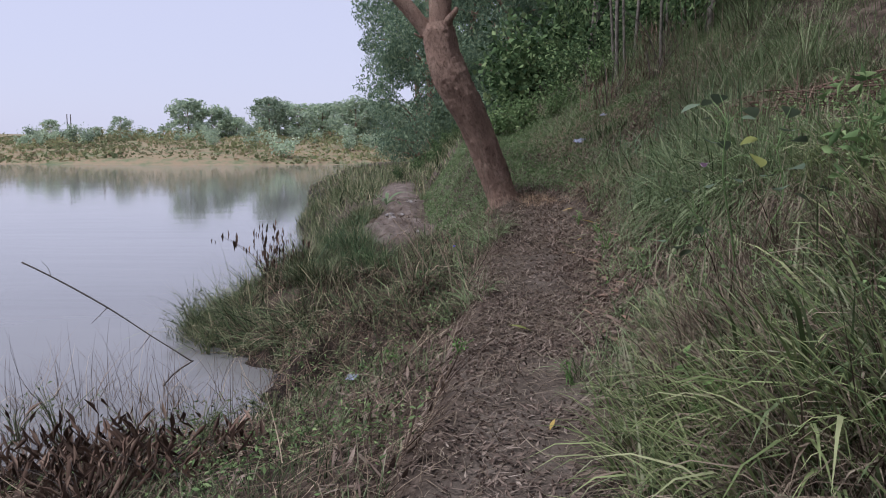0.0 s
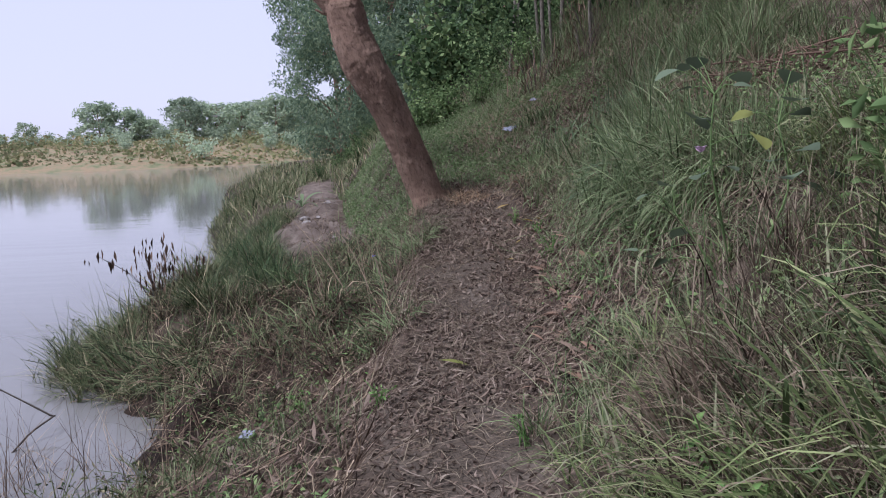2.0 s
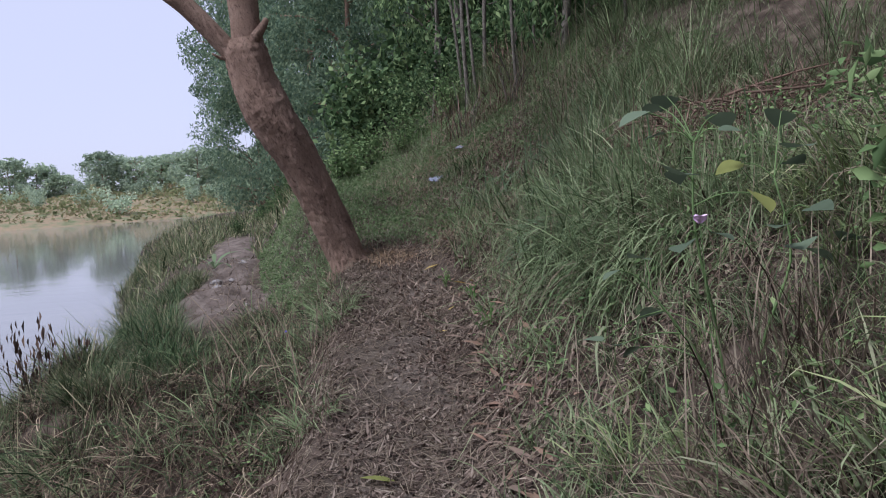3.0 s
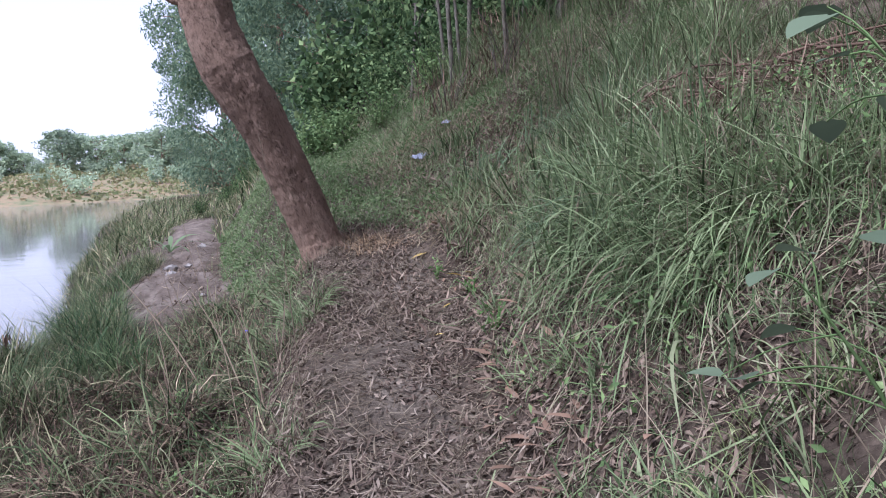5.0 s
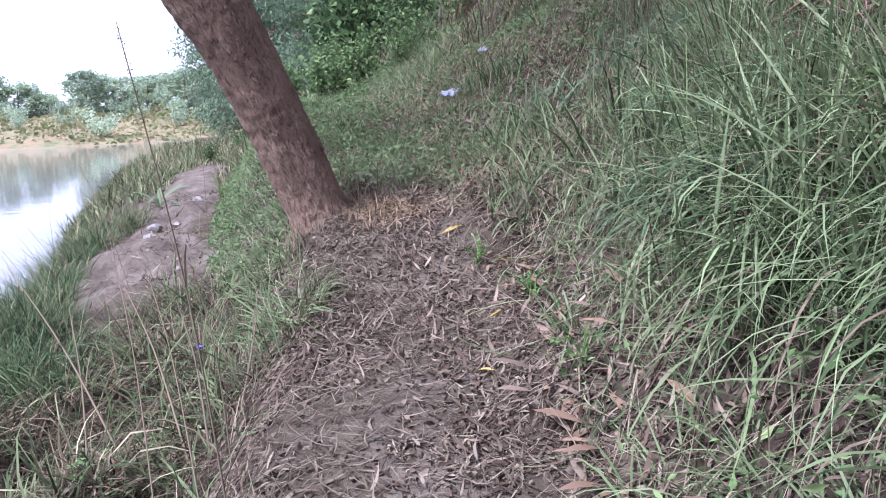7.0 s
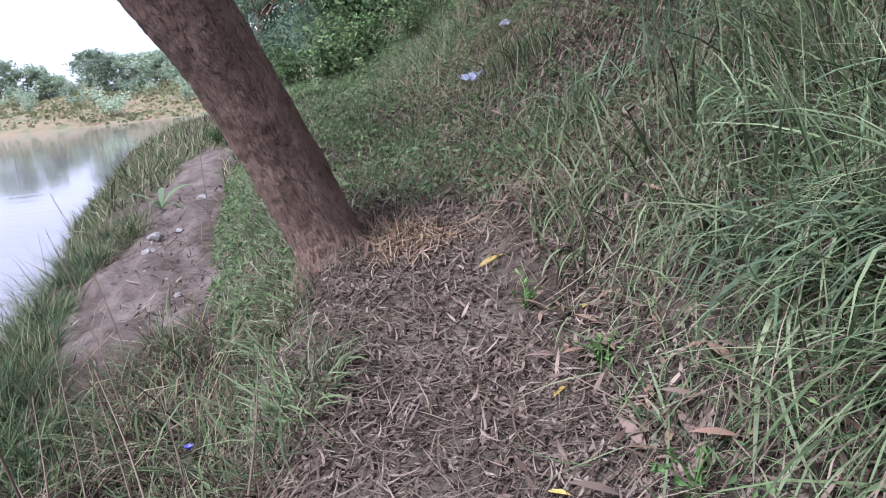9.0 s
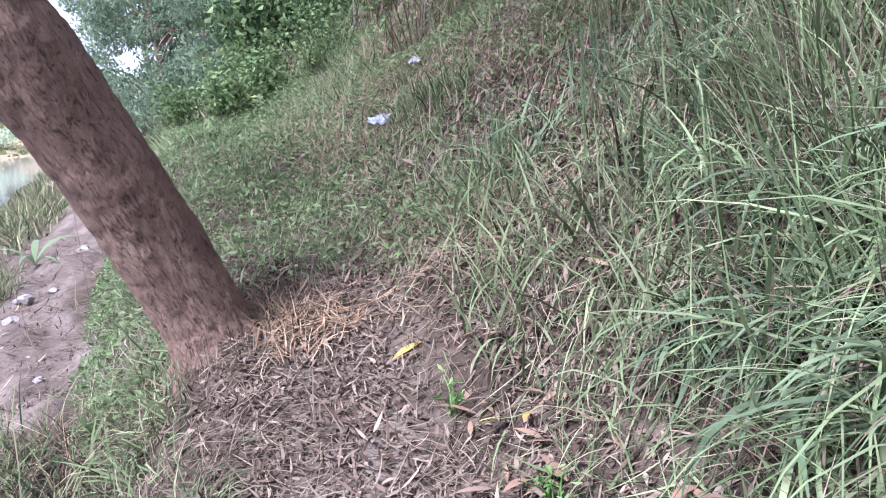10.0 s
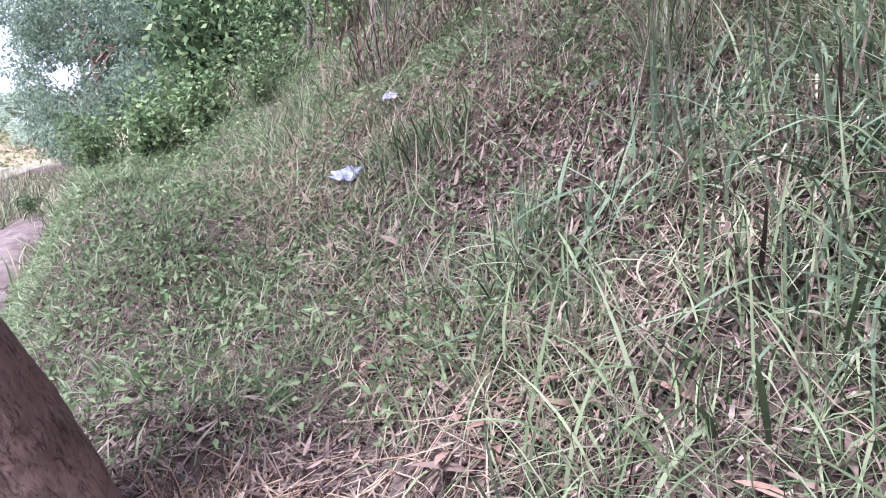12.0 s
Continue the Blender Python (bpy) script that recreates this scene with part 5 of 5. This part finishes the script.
for base, tip in (((0.38, 6.12), (0.265, 6.02, 1.54)), ((0.10, 6.7), (-0.12, 7.5, 1.02)), ((0.22, 6.75), (0.02, 7.3, 0.95)), ((0.30, 6.9), (0.20, 7.15, 0.92)), ((-0.25, 8.6), (-0.62, 9.2, 1.05)), ((-0.5, 9.7), (-0.78, 9.9, 1.15)), ((-0.4, 11.0), (-0.7, 11.5, 1.5)), ((-0.3, 12.5), (-0.32, 12.6, 2.3))):
    reed_stalk((*base, float(land(*base)) - 0.03), tip, "tall thin dry grass stalk beside the path")
for base, tip in (((-0.02, 7.15), (-0.62, 7.95, 0.82)), ((0.12, 7.3), (-0.22, 8.15, 0.66)), ((0.2, 7.2), (0.02, 8.0, 0.60)), ((0.28, 7.4), (0.36, 8.05, 0.62)), ((-0.3, 7.5), (-0.5, 8.3, 0.55))):
    reed_stalk((*base, float(land(*base)) - 0.03), tip, "leaning dry brown stem at the edge of the bank", 0.006, False)
for x, y in ((3.0, 9.8), (3.2, 10.2), (2.9, 10.9), (3.4, 10.4)):
    g = float(land(x, y))
    for _ in range(3):
        u, v = x + RNG.normal(0, 0.08), y + RNG.normal(0, 0.08)
        reed_stalk((u, v, g - 0.05), (u + RNG.normal(0, 0.12), v + RNG.normal(0, 0.1), g + RNG.uniform(0.9, 1.7)), "tall straw-coloured grass stalk standing on the slope", 0.004)

# the heap of cut reeds on the slope
heap = new("reed_heap")
heap.location = (3.3, 7.0, float(land(3.3, 7.0)))
o = np.array(heap.location)
for k in range(70):
    x0, y0 = 2.85 + RNG.uniform(-0.35, 0.6), 7.0 + RNG.normal(0, 0.25)
    ln = RNG.uniform(0.3, 1.2)
    turn = RNG.normal(-0.05, 0.45)
    pts = []
    lift = RNG.uniform(0.02, 0.26)
    for f in (0, 0.5, 1):
        x, y = x0 + ln * f * math.cos(turn), y0 + ln * f * math.sin(turn)
        pts.append((x, y, float(land(x, y)) + max(0.015, lift * (1 - 0.5 * f) + RNG.normal(0, 0.02))))
    part("reed", tube(smooth_line(pts, 7) - o, np.linspace(0.008, 0.004, 7) * RNG.uniform(0.5, 1.4), 5), (STRAW, DEADBUSH, DEADBUSH, DEAD)[k % 4], heap)
tagged(heap, "heap of dry brown reeds lying on the slope", "reed heap")
n = 2600
x, y = RNG.normal(3.3, 0.55, n), RNG.normal(6.95, 0.4, n)
stuff("reed_litter", strewn(n, x, y, RNG.uniform(0.15, 0.5, n), RNG.uniform(0.004, 0.010, n), 0.3, 0.03, 0.5), DEADBUSH, "broken brown reed bits round the heap", "litter")

# the dead brush at the edge of the wood
for x, y, r, h in ((2.62, 12.6, 0.5, 0.75), (3.2, 12.3, 0.45, 0.6), (3.7, 13.4, 0.5, 0.8)):
    d = new("dead_brush")
    z = float(land(x, y))
    d.location = (x, y, z)
    n = 420
    a, q = RNG.uniform(0, 6.283, n), r * np.sqrt(RNG.random(n))
    P = np.stack([q * np.cos(a), q * np.sin(a), RNG.uniform(-0.05, h * 0.55, n)], 1)
    part("twig_tangle", blades(P, RNG.uniform(0, 6.283, n), RNG.uniform(0.15, 0.6, n) * h, RNG.uniform(0.004, 0.012, n), RNG.uniform(0, 2.0, n), RNG.normal(0.3, 1.3, n)), DEADBUSH, d)
    for k in range(9):
        t = np.array([RNG.normal(0, r * 0.6), RNG.normal(0, r * 0.6), h * RNG.uniform(0.7, 1.15)])
        part("stem", tube(smooth_line([(t[0] * 0.2, t[1] * 0.2, -0.05), t * [0.5, 0.5, 0.6], t], 6), np.linspace(0.008, 0.003, 6), 5, cap=False), TWIG, d)
    tagged(d, "tangled brown dead brush at the wood's edge", "brush", "dead brush")


# fronds at the end of the ledge
frond = new("pale_frond_plant")
fx, fy = -1.05, 14.5
frond.location = (fx, fy, float(land(fx, fy)))
PALE = foliage("pale_frond", [(0.0, (0.12, 0.17, 0.09)), (1.0, (0.20, 0.26, 0.15))], 0.3, 0.45)
for a, ln, le in ((0.1, 0.65, 0.7), (0.6, 0.6, 0.4), (2.8, 0.6, 0.5), (3.6, 0.5, 0.7), (1.6, 0.55, 0.4), (4.6, 0.5, 0.6), (5.4, 0.55, 0.8)):
    part("frond", blades(np.array([[0, 0, 0.0]]), a, ln, 0.065, le, 1.6, 6, 0.2, [0.15, 0.5, 0.95, 1.0, 0.8, 0.45]), PALE, frond)
tagged(frond, "plant with pale broad arching fronds by the ledge", "plant")


# scraps, stones and single leaves
def scrap(x, y, size, label):
    n = 9
    u, v = np.meshgrid(np.linspace(-1, 1, n), np.linspace(-1, 1, n))
    z = 0.9 * np.abs(vnoise(u, v, 0.4, int(x * 10)) - 0.5) + 0.4 * vnoise(u, v, 0.9, 3)
    V = np.stack([u * (0.55 + 0.7 * vnoise(v, u, 0.5, 5)), v * (0.35 + 0.5 * vnoise(u, v, 0.5, 6)), z], -1).reshape(-1, 3) * size
    i, j = np.meshgrid(np.arange(n - 1), np.arange(n - 1), indexing="ij")
    q = np.stack([i * n + j, i * n + j + 1, (i + 1) * n + j + 1, (i + 1) * n + j], -1).reshape(-1, 4)
    s = part("plastic_scrap", (V, q, None), FOIL)
    sol = s.modifiers.new("thick", "SOLIDIFY")
    sol.thickness = 0.002
    s.matrix_world = pose(x, y, float(land(x, y)) + 0.06, 18, -8, -15)
    return tagged(s, label, "litter")


scrap(1.90, 11.05, 0.085, "crumpled pale plastic wrapper lying in the grass")
scrap(2.32, 11.55, 0.05, "small pale plastic scrap on the slope")
scrap(-0.67, 5.6, 0.045, "small crumpled pale wrapper on the dark bank")


def stone(x, y, r, label="rounded grey-brown stone on the clay ledge"):
    bm = bmesh.new()
    bmesh.ops.create_icosphere(bm, subdivisions=2, radius=r)
    for v in bm.verts:
        v.co *= 0.8 + 0.45 * noise.noise(v.co * (2.2 / r) + Vector((x, y, 0)))
        v.co.z *= 0.65
    me = bpy.data.meshes.new("stone")
    bm.to_mesh(me)
    bm.free()
    me.materials.append(STONE)
    s = new("stone", me)
    s.location = (x, y, float(land(x, y)) + r * 0.2)
    return tagged(s, label, "stone", "stones")


for x, y, r in ((-0.79, 12.15, 0.07), (-0.9, 13.1, 0.10), (-0.72, 13.4, 0.06), (-0.65, 14.9, 0.09), (-0.85, 12.4, 0.05), (-0.35, 10.7, 0.04)):
    stone(x, y, r)
stone(3.62, 6.75, 0.07, "tan rounded stone beside the reed heap")


def fallen_leaf(x, y, size, mat, label, turn):
    V, q, t = blades(np.array([[0, 0, 0.0]]), 0.0, size, size * 0.22, 1.25, 0.5, 5, 0.1, [0.12, 0.7, 1.0, 0.85, 0.5])
    f = part("fallen_leaf", (V, q, t), mat)
    f.matrix_world = pose(x, y, float(land(x, y)) + 0.015, 0, -8, turn)
    return tagged(f, label, "leaf", "single fallen leaves")


for x, y, s, a in ((0.51, 3.6, 0.10, 70), (1.55, 8.04, 0.14, 200), (1.60, 8.0, 0.12, 240), (1.30, 8.55, 0.16, 20), (1.15, 7.15, 0.09, 300), (1.30, 7.55, 0.10, 30), (1.05, 9.75, 0.11, 10)):
    fallen_leaf(x, y, s, GOLD, "yellow fallen leaf lying on the path", a)
fallen_leaf(0.60, 5.25, 0.17, LEAF_YELLOW, "pale green fallen leaf lying on the path", 175)
RUST = foliage("rust_leaf", [(0.0, (0.13, 0.075, 0.052)), (0.5, (0.20, 0.125, 0.09)), (1.0, (0.29, 0.20, 0.15))], 0.08, 0.6)
for k in range(190):
    y = RNG.uniform(4.6, 9.6)
    x = float(along(PATH_X, y)) + 0.42 + abs(RNG.normal(0.05, 0.28))
    fallen_leaf(x, y, RNG.uniform(0.08, 0.17), RUST if k % 3 else DRIFT, "large rust-brown fallen leaf at the foot of the slope", RNG.uniform(0, 360))

for k in range(26):
    y = RNG.uniform(8.2, 11.5)
    fallen_leaf(RNG.uniform(1.6, 3.3), y, RNG.uniform(0.10, 0.2), DRIFT, "broad curled tan leaf lying on the slope", RNG.uniform(0, 360))
stone(2.95, 10.35, 0.05, "small tan clod among the leaves on the slope")

# loose fibre and dry stalks at the foot of the tree
n = 380
x, y = 0.86 + np.abs(RNG.normal(0, 0.24, n)), RNG.normal(8.93, 0.11, n)
stuff("orange_fibre", strewn(n, x, y, RNG.uniform(0.08, 0.28, n), RNG.uniform(0.003, 0.008, n), 0.08, 0.012, 0.4), ORANGE, "orange dry fibre heaped beside the trunk", "fibre")
n = 240
a = RNG.uniform(-2.6, 0.6, n)
r = RNG.uniform(0.2, 0.42, n)
x, y = 0.70 + r * np.cos(a), 9.05 + r * np.sin(a)
stuff("trunk_straw", blades(np.stack([x, y, land(x, y) - 0.02], 1), np.arctan2(9.05 - y, 0.66 - x) + RNG.normal(0, 0.9, n), RNG.uniform(0.08, 0.28, n), RNG.uniform(0.002, 0.006, n), RNG.uniform(0.1, 1.1, n), RNG.normal(0.2, 0.6, n)), STRAW,
      "dry stalks leaning round the foot of the trunk", "straw")

# low herbs on the slope beyond the tree, and wisps over the water
n = 30000
x, y = scatter(n, -0.4, 4.6, 9.1, 16.5, lambda x, y: np.clip(1 - 1.2 * path_mask(x, y) - ledge(x, y), 0, 1) * (x > along(FOOT_X, y)) * (0.25 + 1.1 * vnoise(x, y, 0.45, 31)))
stuff("slope_herbs", leaves(np.stack([x, y, land(x, y) + 0.10 * RNG.random(n) * vnoise(x, y, 0.4, 32) * 1.6 + 0.01], 1), RNG.uniform(0.025, 0.06, n), 0.42, 0.05), foliage("low_herb_leaves", [(0.0, (0.09, 0.14, 0.06)), (0.6, (0.16, 0.22, 0.10)), (1.0, (0.25, 0.31, 0.155))], 0.35, 0.6), "low leafy green herbs covering the slope", "herbs")
n = 5000
x, y = scatter(n, 1.1, 4.6, 1.5, 6.8, lambda x, y: slope_keep(x, y) * np.clip(2.4 * vnoise(x, y, 0.5, 33) - 0.8, 0, 1))
stuff("slope_weeds", leaves(np.stack([x, y, land(x, y) + 0.25 * RNG.random(n)], 1), RNG.uniform(0.02, 0.05, n), 0.45, 0.05), SHRUB, "small green weed leaves among the grass", "weeds")
n = 1500
x, y = scatter(n, -4.2, -0.6, 7.4, 15, lambda x, y: np.exp(-((x - along(EDGE_X, y) - 0.15) / 0.28) ** 2))
stuff("edge_wisps", blades(np.stack([x, y, np.maximum(land(x, y), WATER) - 0.03], 1), np.pi + RNG.normal(0, 1.1, n), RNG.uniform(0.3, 1.0, n), RNG.uniform(0.004, 0.008, n), RNG.uniform(0.0, 1.2, n), RNG.uniform(0.2, 1.9, n), 4, curl=RNG.normal(0, 0.6, n)), SEDGE,
      "thin wispy stems leaning over the water", "weeds")
n = 900
x, y = scatter(n, -3.4, 0.1, 2.0, 8.6, lambda x, y: ((x > along(EDGE_X, y)) & (x < along(FOOT_X, y) + 0.2)) * 1.0)
stuff("bank_twigs", strewn(n, x, y, RNG.uniform(0.2, 0.8, n), RNG.uniform(0.003, 0.006, n), 0.12, 0.03, 0.3), DEAD, "thin dead twigs strewn over the bank", "twigs")
n = 2200
x, y = scatter(n, -2.6, 0.1, 2.0, 7.6, lambda x, y: ((x > along(EDGE_X, y)) & (x < along(FOOT_X, y) + 0.2)) * np.clip(1.8 * vnoise(x, y, 0.5, 36) - 0.3, 0, 1))
stuff("bank_leaf_litter", strewn(n, x, y, RNG.uniform(0.06, 0.15, n), RNG.uniform(0.012, 0.03, n), 0.35, 0.01, 0.7, LEAFY), LITTER, "dead brown leaves on the bank", "leaves")
n = 4200
x, y = scatter(n, -2.4, 0.1, 2.0, 7.4, lambda x, y: ((x > along(EDGE_X, y)) & (x < along(FOOT_X, y) + 0.1)) * np.clip(2.6 * vnoise(x, y, 0.55, 37) - 1.0, 0, 1))
stuff("bank_herbs", leaves(np.stack([x, y, land(x, y) + 0.12 * RNG.random(n)], 1), RNG.uniform(0.02, 0.05, n), 0.4, 0.05), SHRUB, "small dull green herbs on the bank", "herbs")

n = 800
x, y = scatter(n, -3.6, -1.0, 4.5, 6.2, lambda x, y: (x < along(EDGE_X, y) + 0.5) * np.clip(1.4 * vnoise(x, y, 0.4, 41), 0.1, 1))
stuff("shallow_water_stems", blades(np.stack([x, y, np.maximum(land(x, y), WATER) - 0.03], 1), RNG.uniform(0, 6.283, n), RNG.uniform(0.2, 0.9, n), RNG.uniform(0.003, 0.006, n), RNG.uniform(0.0, 1.5, n), RNG.normal(0.3, 0.9, n), 4, curl=RNG.normal(0, 0.7, n)), DEAD,
      "thin brown stems standing in the shallow water", "weeds")
n = 1100
x, y = scatter(n, -2.9, 0.2, 2.6, 6.2, lambda x, y: ((x > along(EDGE_X, y)) & (x < along(FOOT_X, y) + 0.2)) * np.clip(1.8 * vnoise(x, y, 0.5, 42) - 0.3, 0.05, 1))
stuff("bank_stalks", strewn(n, x, y, RNG.uniform(0.25, 0.7, n), RNG.uniform(0.003, 0.008, n), 0.16, 0.03, 0.4, None, 4, 0.6), DEAD, "arching reddish brown dead stalks on the bank", "stalks")
n = 36
x, y = scatter(n, 1.2, 2.9, 1.6, 9.5, lambda x, y: slope_keep(x, y) * (x > along(PATH_X, y) + 0.7))
stuff("long_straw", strewn(n, x, y, RNG.uniform(0.5, 1.1, n), RNG.uniform(0.005, 0.010, n), 0.7, 0.05, 0.5, None, 5), STRAW, "long pale dry stems lying across the grass", "straw")

FRESH = foliage("fresh_weed_leaf", [(0.0, (0.10, 0.19, 0.06)), (1.0, (0.18, 0.30, 0.10))], 0.35, 0.5)
for x, y, s in ((1.02, 2.89, 0.34), (1.07, 3.25, 0.28), (0.72, 4.3, 0.14), (0.1, 4.9, 0.14), (-0.35, 5.6, 0.12), (1.45, 6.9, 0.16), (1.5, 7.6, 0.15), (1.42, 8.2, 0.13)):
    weed(x, y, s, 6, 26, 0.06 if s > 0.2 else 0.035, FRESH, "small fresh green weed with pointed leaves", 0.1, 0.10, FRESH, group="small green weeds")
for x, y, s in ((2.1, 4.0, 0.6), (2.35, 4.3, 0.6)):
    weed(x, y, s, 6, 34, 0.11, SHRUB, "leafy dark green weed standing in the grass", 0.15, 0.22, SHRUB, group="leafy weeds in the grass")
n = 9000
x, y = scatter(n, 0.9, 4.2, 8.6, 13.2, lambda x, y: np.clip((x - along(PATH_X, y) - 0.1) / 0.3, 0, 1) * np.clip(2.2 * vnoise(x, y, 0.45, 51) - 0.5, 0.05, 1) * (1 - ledge(x, y)))
stuff("matted_straw", strewn(n, x, y, RNG.uniform(0.06, 0.26, n), RNG.uniform(0.003, 0.008, n), 0.18, 0.02, 0.6), foliage("pale_straw", [(0.0, (0.13, 0.10, 0.068)), (0.6, (0.235, 0.188, 0.128)), (1.0, (0.33, 0.275, 0.19))], 0.2, 0.75), "pale yellow dry grass matted on the slope", "straw")

# green tufts over the litter on the slope beside and above the tree
mound = [tussock("spreading_tuft", LUSH, 90, 0.30, 0.17, 0.008, 1.5, 0.2, 0.4, None, 0.5) for _ in range(4)]
sx, sy = scatter(56, 1.5, 4.2, 7.6, 11.2, lambda x, y: np.clip((x - along(PATH_X, y) - 0.75) / 0.3, 0, 1) * (leaf_drift(x, y) < 0.2) * np.clip(2.0 * vnoise(x, y, 0.6, 71) - 0.3, 0.05, 1))
place(mound, [(x, y, RNG.uniform(0.6, 1.25)) for x, y in zip(sx, sy)], "spreading tufts on the slope", "spreading fresh green grass tuft over brown litter", tilt=0.2, swing=50)
swath = [hanging("broad_bladed_tussock", BROAD, 80, 0.42, 0.20, 0.013, 0.25, 0.7) for _ in range(3)]
sx, sy = scatter(18, 1.5, 3.2, 7.6, 9.6, lambda x, y: np.clip((x - along(PATH_X, y) - 0.85) / 0.2, 0, 1))
place(swath, [(x, y, RNG.uniform(0.6, 1.1)) for x, y in zip(sx, sy)], "broad-bladed tussocks on the slope", "broad-bladed blue-green grass drooping over brown litter", tilt=0.0, swing=60)
sx, sy = scatter(26, 0.95, 2.0, 9.25, 10.3, lambda x, y: np.clip(1 - 1.3 * path_mask(x, y), 0, 1))
for x, y in zip(sx, sy):
    tuft = copy_thing(low[0], pose(x, y, float(land(x, y)), 0, 0, RNG.uniform(-180, 180)) @ Matrix.Scale(RNG.uniform(0.5, 0.9), 4))
    tagged(tuft, "low yellow-green grass tuft on the slope", "grass", "low grass tufts")
